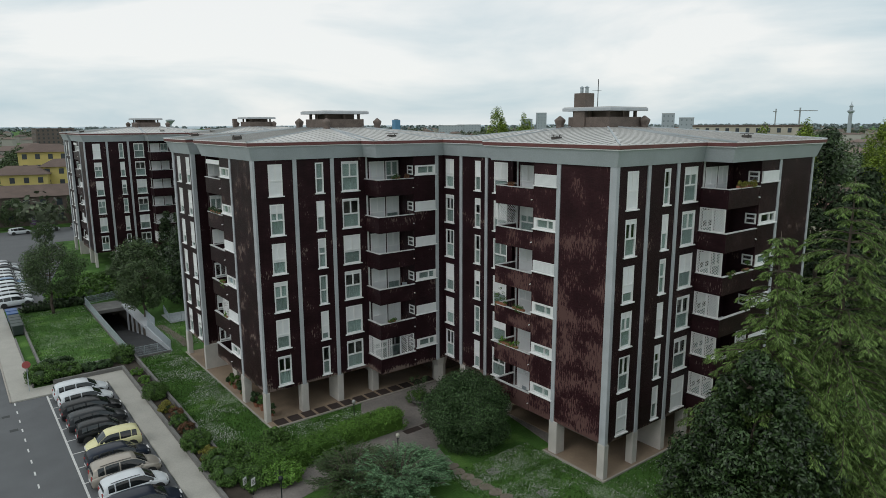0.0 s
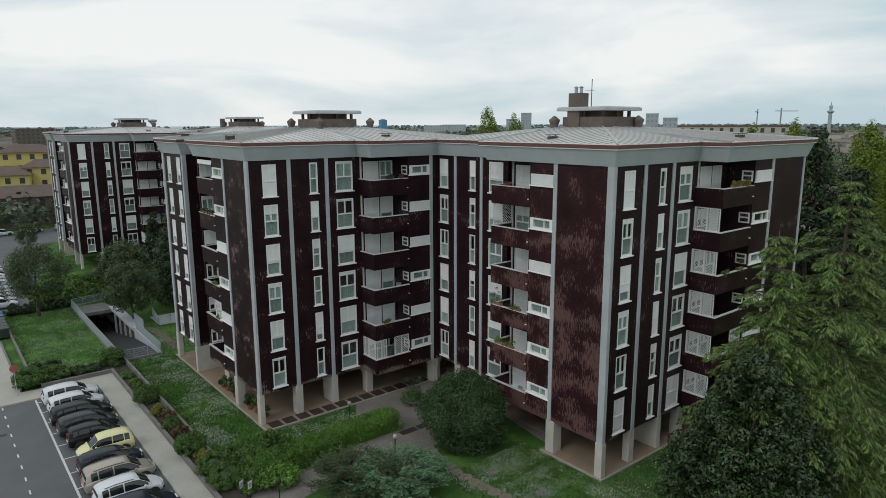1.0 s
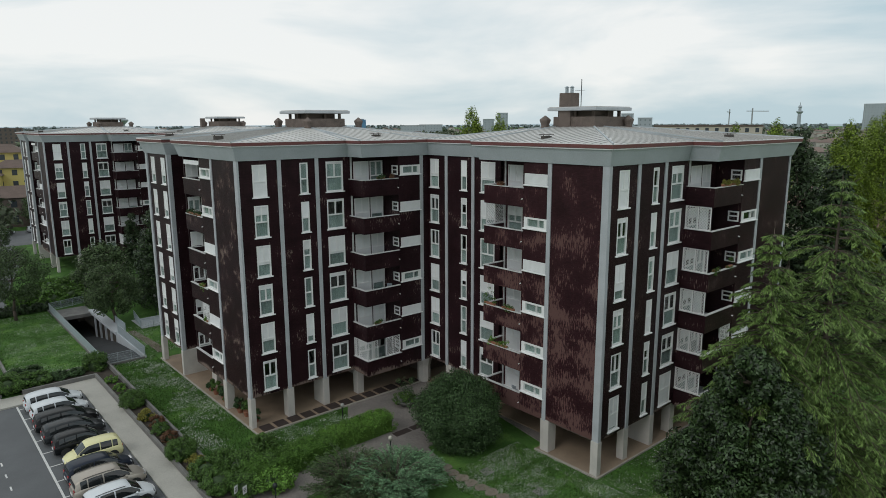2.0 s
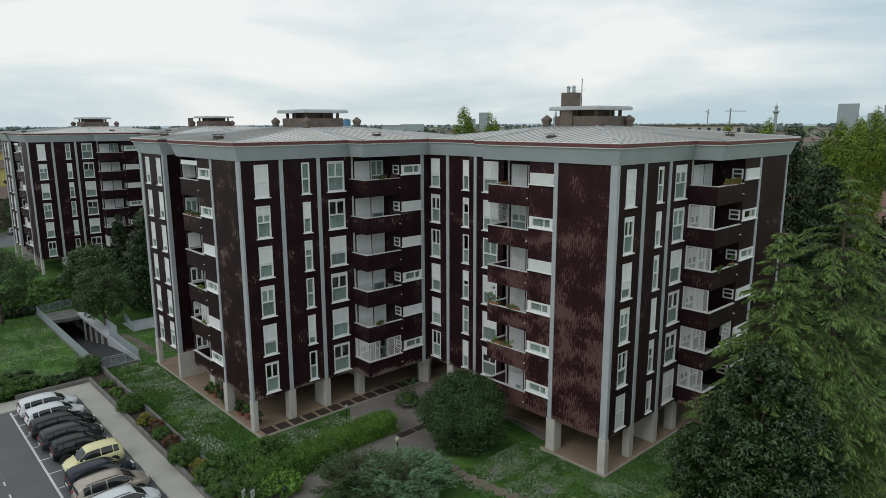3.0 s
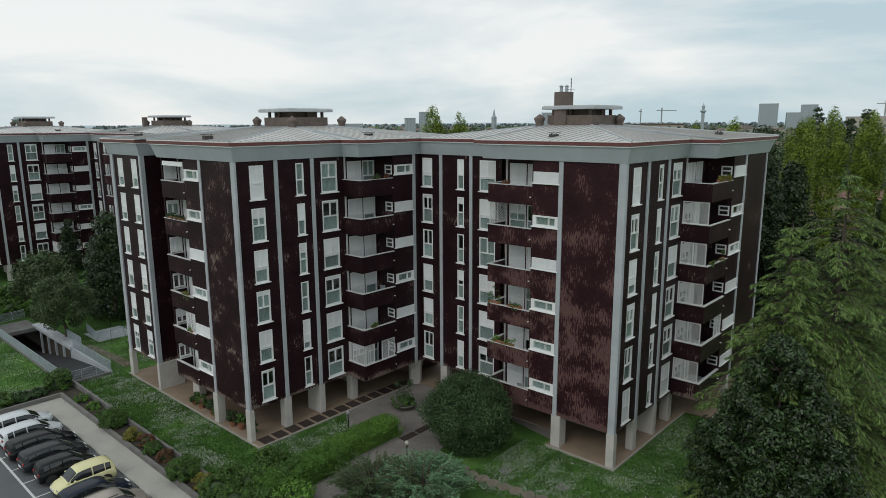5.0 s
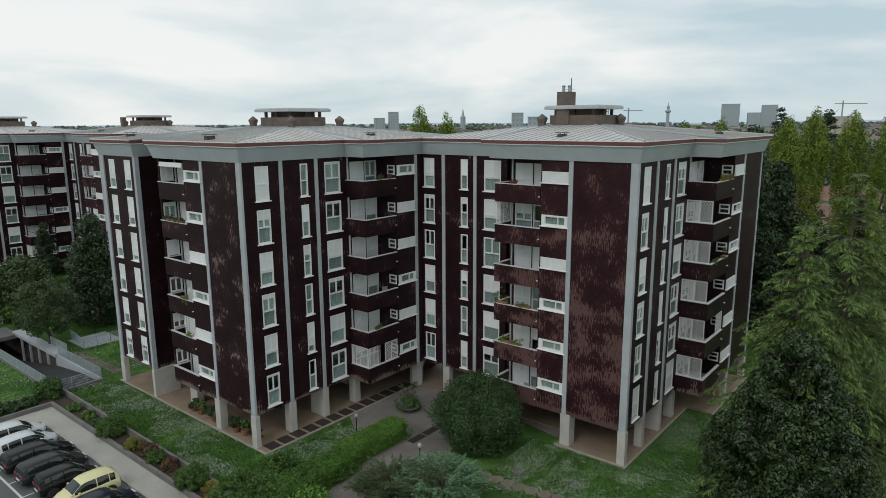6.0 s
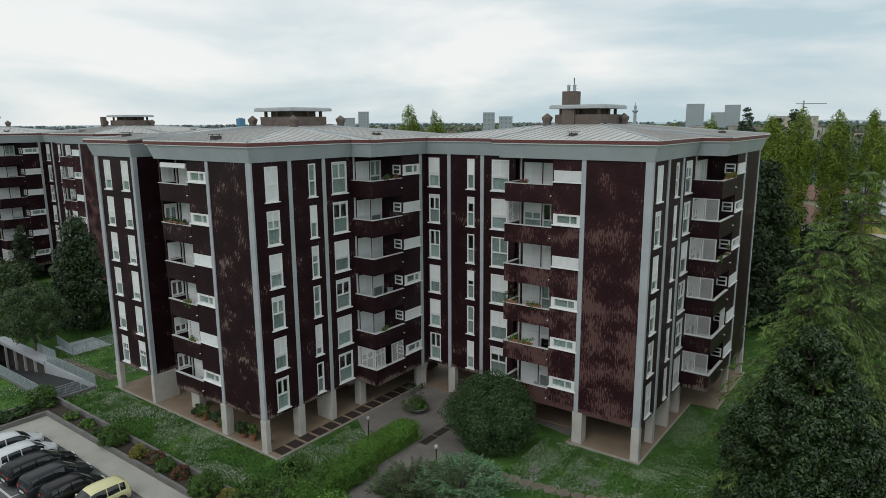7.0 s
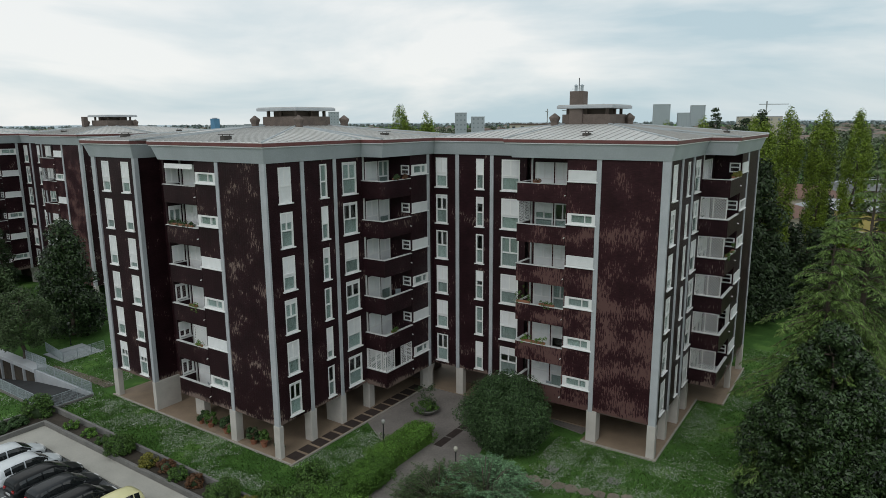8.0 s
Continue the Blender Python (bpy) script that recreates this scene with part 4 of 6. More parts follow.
def tree(name, x, y, h, profile, clumps, r, per, leaf, aspect, mat, label, lift, trunk_r=0.22, seed=1, limbs=3, spread=2.0, squash=0.85, group=""):
    ob = empty(name, label, "tree", Matrix.Translation((x, y, 0)), group)
    child("trunk", trunk_mesh(h * 0.85, trunk_r, limbs, seed, spread), ob)
    cl = [(a, b, c + lift, d) for a, b, c, d in surface_clumps(clumps, profile, h - lift, r, seed)]
    child("crown", clump_leaves(cl, per, leaf, aspect, mat, squash=squash), ob)
    return ob


def cone(R, low=0.12):
    return lambda f: R * min(1.0, (f + 0.02) / low) ** 0.6 * (1 - f) ** 0.75 + 0.25


def dome(R):
    return lambda f: R * math.sqrt(max(0.02, 1 - (2 * f - 0.9) ** 2 / 1.25))


def column(R):
    return lambda f: R * min(1, (f + 0.05) / 0.25) * (1 - f ** 3) ** 0.8 + 0.15


# the broad magnolia beside the lawn
tree("magnolia_tree", 31.0, 14.75, 11.7, lambda f: 4.4 * (1 - f ** 1.5) ** 0.8 * min(1, 0.75 + f * 2) + 0.3, 360, 0.66, 270, 0.23, 0.45, LEAF_MAGNOLIA, "broad dark glossy evergreen magnolia on the lawn", 0.3, 0.2, 3, 2, 1.2)


UP = Vector((0, 0, 1))


def feather(g, store, p, q, width, count):
    """Needle strokes on both sides of a twig from p to q, tips hanging slightly; store takes place, direction and face."""
    d = (q - p).normalized()
    s = d.cross(UP).normalized()
    for _ in range(count):
        u, w = g.random(), g.uniform(-1, 1)
        wd = width * (1.15 - 0.9 * u)
        store.append((p.lerp(q, u) + s * w * wd + UP * (-abs(w) * wd * 0.3 + g.uniform(-0.05, 0.03)), d * 0.8 + s * w * 1.1 - UP * 0.25, UP + s * w * 0.5))


def spray_mesh(name, store, size, aspect, mat):
    pos, axis, face = (np.array([row[i] for row in store]) for i in range(3))
    return leaf_mesh(name, pos, axis, size, aspect, mat, up=face)


def cedar(x, y, h, R, seed, label, whorls=30, per=240, mat=LEAF_CEDAR):
    """A cedar: straight trunk, uneven arching branches with drooping tips, side twigs carrying flat feathered sprays."""
    g = random.Random(seed)
    ob = empty("cedar_tree", label, "tree", Matrix.Translation((x, y, 0)), "cedars")
    bm = bmesh.new()
    rod(bm, (0, 0, 0), (0, 0, h * 0.97), (0.34, 0.03), 8)
    rod(bm, (0, 0, h * 0.97), (0.25, 0.15, h), (0.03, 0.015), 5)
    store = []
    for i in range(whorls):
        f = (i + g.uniform(0.2, 0.8)) / whorls
        z = 0.8 + (h - 1.0) * f
        reach = R * (1 - f) ** 0.8 + 0.4
        for b in range(g.choice((8, 9, 10, 11)) if f < 0.8 else 7):
            a = g.uniform(0, 2 * math.pi)
            ln = reach * (g.uniform(0.45, 0.95) if g.random() < 0.75 else g.uniform(0.95, 1.28))
            rise, droop = g.uniform(0.12, 0.42), g.uniform(0.28, 0.62)
            d = Vector((math.cos(a), math.sin(a), 0))
            side = Vector((-d.y, d.x, 0))
            bend = g.uniform(-0.18, 0.18)
            pts = [d * ln * u + side * bend * ln * u * u + UP * (z + ln * (rise * u - droop * u ** 2.4)) for u in (0, 0.18, 0.36, 0.54, 0.7, 0.86, 1.0)]
            for p, q in zip(pts, pts[1:]):
                rod(bm, p, q, 0.026, 3)
            twigs = max(5, int(ln * 3.4))
            share = int(per * ln / R / twigs) + 13
            for t in range(twigs):
                u = 0.2 + 0.8 * (t + g.random()) / twigs
                k = min(5, int(u * 6))
                p = pts[k].lerp(pts[k + 1], min(1.0, u * 6 - k))
                along = (pts[k + 1] - pts[k]).normalized()
                tl = (0.30 * ln * (1.12 - u) + 0.28) * g.uniform(0.7, 1.25)
                sgn = 1 if (t % 2) else -1
                q = p + (along * 0.75 + side * sgn * g.uniform(0.5, 1.0) - UP * g.uniform(0.05, 0.42)).normalized() * tl
                feather(g, store, p, q, 0.15 + 0.10 * tl, share)
            feather(g, store, pts[5], pts[6] + (pts[6] - pts[5]) * 0.25, 0.16, share)
    part("trunk", bm, BARK, ob)
    child("crown", spray_mesh("crown", store, 0.27, 0.15, mat), ob)
    return ob


cedar(33.6, 15.4, 17.6, 4.6, 3, "tall light green cedar with drooping tiers of branches", 32, 330)
cedar(37.5, 13.7, 20.3, 7.6, 5, "tall light green cedar with drooping tiers of branches", 32, 420)
cedar(43.5, 11.2, 18.5, 6.8, 8, "light green cedar with drooping branches beside the lawn", 26, 260)

# dark evergreens and poplars past the block
tree("evergreen_tree", 64.5, 26.2, 22.3, cone(4.4), 260, 0.8, 70, 0.42, 0.45, LEAF_DARK, "tall dense dark evergreen beyond the block", 0.8, 0.3, 12)
tree("evergreen_tree", 70.0, 24.5, 19.0, cone(4.6), 240, 1.0, 90, 0.45, 0.45, LEAF_DARK, "tall dense dark evergreen beyond the block", 0.8, 0.3, 13)
tree("evergreen_tree", 84.0, 30.0, 17.0, cone(4.6), 200, 1.0, 80, 0.5, 0.45, LEAF_DARK, "dense dark evergreen among the poplars", 0.8, 0.3, 14)
def broom(R):
    """Upright branches that spread towards a rounded top."""
    return lambda f: R * (0.30 + 0.85 * f) * (1 - max(0.0, (f - 0.72) / 0.28) ** 2.2) ** 0.8 + 0.15


for i, (x, y, h) in enumerate(((71, 35.5, 22.3), (72, 31.5, 22.6), (74.3, 25.3, 22.6), (78.1, 23.1, 23.7), (79.3, 19.6, 23.6), (78.0, 16.0, 23.2), (84, 12, 24.4), (86, 7, 24.6), (64, 70.5, 25.0), (67, 68, 24), (98, 30, 23))):
    tree("poplar_tree", x, y, h, broom(1.6), 240, 0.45, 85, 0.25, 0.42, LEAF_POPLAR, "slender upright poplar in thin young spring leaf", 2.5, 0.24, 30 + i, 6, 1.3, 2.3, "poplars")

low = tree("evergreen_tree", 76.0, 19.0, 10.5, cone(4.2), 130, 1.0, 42, 0.52, 0.45, LEAF_DARK, "low dense dark evergreen under the poplars", 0.3, 0.24, 15, 3, 2.0, 0.85, "dark evergreens")
for i, (x, y, k) in enumerate(((80.0, 27.0, 0.95), (83.0, 18.0, 1.05), (88.0, 24.0, 1.1), (92.0, 12.0, 1.1), (79.0, 10.0, 0.85), (86.0, 3.0, 1.0), (96.0, 20.0, 1.2), (94.0, 34.0, 1.15), (86.0, 38.0, 1.0))):
    copy_thing(low, pose(x, y, 0, 0, 0, 61 * i) @ Matrix.Diagonal((k, k, k, 1)))

# trees round the ramp
tree("holm_oak_tree", 9.1, 92.0, 8.6, dome(3.5), 130, 0.8, 130, 0.2, 0.5, LEAF_OLIVE, "round-headed grey-green tree on the lawn", 3.0, 0.2, 21, 4, 2.0)
tree("holm_oak_tree", 17.6, 82.3, 6.9, dome(3.1), 130, 0.7, 150, 0.2, 0.5, LEAF_OLIVE, "round-headed dark green tree beside the ramp", 1.9, 0.22, 22, 4, 2.0)
tree("magnolia_tree", 24.5, 86.5, 13.0, cone(4.2), 240, 0.9, 110, 0.34, 0.45, LEAF_MAGNOLIA, "dark conical magnolia between the two blocks", 0.5, 0.28, 23)
tree("cypress_tree", 28.5, 112.0, 9.0, column(1.3), 90, 0.5, 90, 0.3, 0.4, LEAF_DARK, "narrow dark cypress close to the far block", 0.3, 0.18, 25)
tree("holm_oak_tree", 20.5, 98.0, 6.8, dome(3.4), 140, 1.0, 100, 0.32, 0.5, LEAF_OLIVE, "round-headed dark green tree before the far block", 1.0, 0.22, 26)


# ---- shrubs and hedges ----
def shrub(x, y, h, R, mat, label, seed, leaf=0.11, clumps=60, per=170, profile=None, z=0.0, name="bush", core=True, aspect=0.5, lump=0.12):
    ob = empty(name, label, "bush", Matrix.Translation((x, y, z)))
    pr = profile or (lambda f: R * math.sqrt(max(0.04, 1 - (2 * f - 0.95) ** 2)))
    r = max(0.16, R * 0.24)
    # a solid dark core stands in for the shaded inside of the bush
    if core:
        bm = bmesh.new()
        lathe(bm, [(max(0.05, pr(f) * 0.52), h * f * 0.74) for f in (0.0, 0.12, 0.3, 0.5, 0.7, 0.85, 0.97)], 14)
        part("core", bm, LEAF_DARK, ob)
    child("foliage", clump_leaves(surface_clumps(clumps, pr, h, r, seed, 0.10, 0.1, lump), int(per * 0.62), leaf * 1.22, aspect, mat, "foliage"), ob)
    return ob


shrub(28.5, 34.1, 5.2, 2.95, LEAF_LAUREL, "large clipped round laurel bush beside the courtyard", 41, 0.115, 400, 370, lump=0.24)
shrub(12.2, 56.1, 1.35, 1.0, LEAF_MID, "clipped round green bush in a planting strip", 42, 0.08, 80, 190, z=0.28, lump=0.03)
shrub(12.2, 52.8, 0.9, 0.62, LEAF_YELLOW, "small yellowish bush in a planting strip", 43, 0.08, 36, 120, z=0.28)
shrub(12.5, 51.2, 0.8, 0.66, LEAF_RED, "small reddish brown bush in a planting strip", 44, 0.08, 36, 120, z=0.28)
shrub(12.3, 49.6, 0.85, 0.7, LEAF_MID, "small green bush in a planting strip", 45, 0.08, 36, 120, z=0.28)
shrub(12.4, 48.0, 0.8, 0.6, LEAF_RED, "small reddish brown bush in a planting strip", 46, 0.08, 30, 120, z=0.28)
shrub(12.15, 44.9, 1.5, 1.05, LEAF_MID, "clipped round green bush in a planting strip", 47, 0.08, 90, 190, z=0.28, lump=0.03)
shrub(12.4, 42.8, 1.0, 0.75, LEAF_YELLOW, "small yellowish bush in a planting strip", 48, 0.08, 36, 120, z=0.28)
shrub(12.5, 41.3, 1.3, 1.05, LEAF_MID, "round green bush in a planting strip", 49, 0.09, 70, 170, z=0.28)
shrub(12.5, 39.3, 1.3, 1.0, LEAF_MID, "round green bush in a planting strip", 50, 0.09, 70, 170, z=0.28)
shrub(12.35, 58.6, 0.55, 0.6, LEAF_MID, "low green plant in a planting strip", 51, 0.08, 24, 90, z=0.28)
shrub(12.35, 60.6, 0.55, 0.55, LEAF_FRESH, "low flowering plant in a planting strip", 52, 0.08, 24, 90, z=0.28)
shrub(12.3, 62.9, 0.6, 0.6, LEAF_FRESH, "low flowering plant in a planting strip", 53, 0.08, 24, 90, z=0.28)
shrub(12.0, 67.3, 2.0, 1.15, LEAF_MID, "round green bush beside the ramp fence", 54, 0.12, 60, 140)
for i, (x, y, R, h) in enumerate(((6.2, 66.9, 1.1, 1.35), (7.4, 66.9, 1.0, 1.2), (5.9, 69.2, 0.9, 1.1), (7.2, 69.6, 0.9, 0.95), (8.9, 67.0, 0.8, 0.8), (10.3, 67.0, 0.7, 0.7), (4.9, 66.6, 1.2, 1.5), (5.2, 68.1, 1.0, 1.2))):
    shrub(x, y, h, R, LEAF_LAUREL if 1 < i < 6 else LEAF_MID, "dark spreading evergreen bush in a bed", 60 + i, 0.13, 60, 110, z=0.2)
for i, (x, y, R, h, mt) in enumerate(((14.6, 40.6, 1.3, 1.5, LEAF_MID), (16.0, 39.2, 1.2, 1.4, LEAF_MID), (14.2, 43.0, 0.8, 0.9, LEAF_MID), (16.9, 42.2, 1.0, 1.5, LEAF_MID), (15.4, 37.6, 1.3, 1.3, LEAF_FRESH), (13.9, 38.3, 1.2, 1.2, LEAF_MID))):
    shrub(x, y, h, R, mt, "loose green garden bush on the lawn", 70 + i, 0.125, 80, 100, core=i != 3)
for i in range(9):
    shrub(6.3 + i * 0.78, 94.4 + 0.1 * (i % 2), 1.2, 0.7, LEAF_DARK, "dark clipped bush of a garden border", 80 + i, 0.2, 24, 46)
for i, (x, y) in enumerate(((10.5, 97.5), (12, 99), (14, 96.8), (16.5, 97.5), (18.5, 95.5), (12.8, 103), (22, 96), (27, 100), (17, 100), (20, 102), (15, 105), (18, 106.5), (23, 105), (21, 109), (25.5, 96.5), (14.5, 100.5))):
    shrub(x, y, 1.9, 1.7, LEAF_MID if i % 2 else LEAF_HEDGE, "spreading green bush behind the ramp", 90 + i, 0.27, 40, 60)


def hedge(x0, x1, y0, y1, h, mat, label, seed):
    ob = empty("hedge", label, "hedge", Matrix.Translation((x0, y0, 0)))
    g = random.Random(seed)
    bm = bmesh.new()
    box(bm, 0.15, x1 - x0 - 0.15, 0.2, y1 - y0 - 0.2, 0.0, h - 0.25)
    part("core", bm, mat, ob)
    cl = []
    for _ in range(int(60 * (x1 - x0))):
        side = g.random()
        x = g.uniform(0, x1 - x0)
        if side < 0.55:
            cl.append((x, g.uniform(0.1, y1 - y0 - 0.1), h - 0.2 + g.uniform(-0.15, 0.15), g.uniform(0.2, 0.36)))
        else:
            cl.append((x, g.choice((0.15, y1 - y0 - 0.15)) + g.uniform(-0.12, 0.12), g.uniform(0.15, h - 0.2), g.uniform(0.2, 0.34)))
    child("foliage", clump_leaves(cl, 75, 0.10, 0.5, mat, "foliage"), ob)


hedge(20.2, 26.0, 38.7, 40.5, 1.5, LEAF_FRESH, "bright green clipped hedge along the courtyard path", 3)
hedge(14.2, 20.4, 38.1, 40.1, 1.5, LEAF_HEDGE, "green hedge along the courtyard path", 4)


def juniper(x, y, R, h, mat, label, seed, stems=150):
    """Low arching stems round a centre, layered with flat feathered sprays that point outward and up."""
    ob = empty("juniper_bush", label, "bush", Matrix.Translation((x, y, 0)))
    g = random.Random(seed)
    store = []
    bm = bmesh.new()
    for _ in range(stems):
        a = g.uniform(0, 6.283)
        ln = R * g.uniform(0.3, 1.0) ** 0.7
        hh = h * g.uniform(0.55, 1.0) * (1.12 - 0.55 * (ln / R) ** 2)
        d = Vector((math.cos(a), math.sin(a), 0))
        side = Vector((-d.y, d.x, 0))
        pts = [d * ln * u + UP * hh * math.sin(min(1.0, u * 1.1) * 1.62) for u in (0, 0.2, 0.4, 0.6, 0.8, 1)]
        for p, q in zip(pts, pts[1:]):
            rod(bm, p, q, 0.02, 4)
        for t in range(9):
            u = 0.35 + 0.65 * (t + g.random()) / 9
            k = min(4, int(u * 5))
            p = pts[k].lerp(pts[k + 1], min(1.0, u * 5 - k))
            q = p + (d * 0.8 + side * (1 if t % 2 else -1) * g.uniform(0.2, 0.9) + UP * g.uniform(0.0, 0.55)).normalized() * g.uniform(0.4, 0.75)
            feather(g, store, p, q, 0.17, 20)
    part("stem", bm, BARK, ob)
    child("foliage", spray_mesh("foliage", store, 0.16, 0.26, mat), ob)


juniper(20.4, 31.3, 3.2, 2.9, LEAF_JUNIPER, "spreading blue-green juniper beside the path", 5, 210)
juniper(18.4, 33.3, 2.9, 2.9, LEAF_OLIVE, "spreading dull green juniper beside the path", 6, 150)
juniper(23.0, 31.9, 1.7, 1.7, LEAF_JUNIPER, "spreading blue-green juniper beside the path", 7, 80)

# ---- daisies and tufts on the lawns ----
LAWNS = ((13.3, 17.8, 40.5, 68.5, 1.0), (17.0, 25.0, 41.2, 44.9, 0.9), (24.2, 31.8, 19.5, 31.5, 1.0), (32, 60, 13, 24.3, 0.5), (5.6, 12.9, 69, 93.5, 0.35), (17, 30, 69, 80, 0.4))


def lawn_cover(name, count, size, aspect, mat, label, category, flat, patchy):
    pos = []
    g = random.Random(17)
    area = [(b - a) * (d - c) * w for a, b, c, d, w in LAWNS]
    while len(pos) < count:
        a, b, c, d, _ = g.choices(LAWNS, area)[0]
        x, y = g.uniform(a, b), g.uniform(c, d)
        if patchy and noise.noise(Vector((x * 0.32, y * 0.32, 3.0))) + 0.6 * noise.noise(Vector((x * 1.1, y * 1.1, 9.0))) < g.uniform(-0.25, 0.55):
            continue
        pos.append((x, y, 0.05 if patchy else 0.03))
    n = len(pos)
    axis = gen.normal(size=(n, 3))
    if flat:
        axis[:, 2] *= 0.25
        me = leaf_mesh(name, np.array(pos), axis, size, aspect, mat, up=np.tile((0.0, 0.0, 1.0), (n, 1)))
    else:
        axis[:, 2] = np.abs(axis[:, 2]) + 1.2
        me = leaf_mesh(name, np.array(pos), axis, size, aspect, mat)
    tagged(new(name, me), label, category, kind="stuff")


DAISY = material("daisy_petal", (0.52, 0.54, 0.48), 0.8, vary=0.1)
BLADE = leaf_material("grass_blade", (0.074, 0.152, 0.033), 0.75, 0.7, 0.1)
lawn_cover("daisies", 52000, 0.052, 0.9, DAISY, "many small white daisies in the lawn", "flowers", True, True)
lawn_cover("grass", 60000, 0.17, 0.35, BLADE, "short uneven green grass blades", "grass", False, False)


# ---- stepping stones, covers, lamps, pots ----
def stone_outline(r, seed):
    g = random.Random(seed)
    return [(r * g.uniform(0.8, 1.15) * math.cos(a), r * g.uniform(0.75, 1.1) * math.sin(a)) for a in [k * 2 * math.pi / 9 for k in range(9)]]


STONE = material("stepping_stone", (0.21, 0.175, 0.14), 0.85, vary=0.2, objvary=0.2)
for i, (x, y) in enumerate(((25.40, 32.2), (25.33, 31.35), (25.34, 30.5), (25.40, 29.65), (25.52, 28.8), (25.62, 27.95), (25.75, 27.1), (25.95, 26.25), (26.2, 25.4), (26.5, 24.6))):
    bm = bmesh.new()
    prism(bm, stone_outline(0.46, i), 0.0, 0.07)
    thing("stepping_stone", bm, STONE, "flat irregular brown stepping stone in grass", "stepping stone", Matrix.Translation((x, y, 0)), group="stepping stones", bevel=0.01)
for x, y in ((27.2, 30.0), (28.0, 26.0)):
    bm = bmesh.new()
    box(bm, -0.4, 0.4, -0.4, 0.4, 0, 0.03)
    thing("manhole_cover", bm, STONEWALL, "square grey cover set in the lawn", "manhole cover", Matrix.Translation((x, y, 0)), bevel=0.008)

GLOBE = material("smoked_lamp_globe", (0.30, 0.30, 0.28), 0.25)
WARMGLOBE = material("white_lamp_globe", (0.45, 0.43, 0.36), 0.3)


def garden_lamp(x, y, h, mat, label):
    ob = empty("garden_lamp", label, "lamp", Matrix.Translation((x, y, 0)), "garden lamps")
    bm = bmesh.new()
    lathe(bm, [(0.09, 0), (0.09, 0.1), (0.04, 0.14), (0.035, h - 0.3), (0.07, h - 0.24)], 8)
    part("post", bm, METAL_DARK, ob)
    bm = bmesh.new()
    lathe(bm, [(0.06, h - 0.2), (0.12, h - 0.13), (0.155, h - 0.01), (0.12, h + 0.1), (0.04, h + 0.15)], 12)
    part("globe", bm, mat, ob, smooth=True)


garden_lamp(22.8, 40.95, 2.4, GLOBE, "dark post with a smoked glass globe")
garden_lamp(22.75, 34.85, 2.1, WARMGLOBE, "short dark post with a pale globe")
garden_lamp(14.06, 34.5, 2.15, METAL_DARK, "slender dark post with a dark lamp head")
garden_lamp(22.6, 83.4, 2.4, GLOBE, "dark post with a smoked glass globe")


def pot_plant(x, y, r, h, z, label, mat, seed):
    ob = empty("potted_plant", label, "plant", Matrix.Translation((x, y, z)), "potted plants")
    bm = bmesh.new()
    lathe(bm, [(r * 0.65, 0), (r, h * 0.9), (r * 1.1, h * 0.9), (r * 1.1, h), (r * 0.9, h), (r * 0.85, h * 0.9)], 12)
    part("pot", bm, POT, ob)
    cl = [(a, b, c + h, d) for a, b, c, d in surface_clumps(14, lambda f: r * 1.9 * (1 - 0.4 * f), r * 3.0, r * 0.6, seed)]
    child("leaves", clump_leaves(cl, 34, 0.26, 0.28, mat, "leaves"), ob)


for i, (x, y, r, h) in enumerate(((18.45, 55.6, 0.22, 0.35), (18.5, 54.5, 0.28, 0.4), (18.5, 52.6, 0.3, 0.4), (18.45, 51.8, 0.24, 0.4), (18.5, 49.6, 0.28, 0.4), (18.6, 48.6, 0.26, 0.45), (18.8, 47.2, 0.2, 0.4))):
    pot_plant(x, y, r, h, 0.10, "leafy plant in a terracotta pot under the block", LEAF_MID if i % 2 else LEAF_LAUREL, i)
ob = empty("planter_bowl", "wide pale stone bowl with a small leafy shrub", "planter", Matrix.Translation((29.6, 42.0, 0.03)))
bm = bmesh.new()
lathe(bm, [(0.45, 0), (0.55, 0.08), (0.95, 0.42), (1.0, 0.5), (0.9, 0.5), (0.8, 0.4)], 20)
part("bowl", bm, STONEWALL, ob, smooth=True)
child("leaves", clump_leaves([(a, b, c + .45, d) for a, b, c, d in surface_clumps(26, lambda f: 0.95 * (1 - f) + 0.3, 0.6, 0.22, 3)], 70, 0.12, 0.5, LEAF_MID, "leaves"), ob)
child("shrub", clump_leaves([(a, b, c + .7, d) for a, b, c, d in surface_clumps(26, lambda f: 0.75, 1.6, 0.22, 4)], 34, 0.11, 0.5, LEAF_LAUREL, "shrub"), ob)


# ---- plants and small things on the balconies ----
def balcony_plant(x, y, z, length, along, mat, seed, droop=0.25, tall=0.4):
    """A planter box on the parapet with loose foliage spilling over it."""
    ob = empty("balcony_planter", "narrow planter box with trailing plants on a parapet", "planter", Matrix.Translation((x, y, z)), "balcony planters")
    g = random.Random(seed)
    bm = bmesh.new()
    dx, dy = (length, 0.18) if along == "x" else (0.18, length)
    box(bm, -dx / 2, dx / 2, -dy / 2, dy / 2, 0, 0.16)
    part("box", bm, POT, ob, bevel=0.01)
    cl = [(g.uniform(-dx / 2, dx / 2), g.uniform(-dy / 2, dy / 2) - (0.08 if along == "x" else 0), g.uniform(0.1 - droop, tall), g.uniform(0.1, 0.2)) for _ in range(int(9 * length) + 4)]
    child("foliage", clump_leaves(cl, 40, 0.10, 0.45, mat, "foliage"), ob)


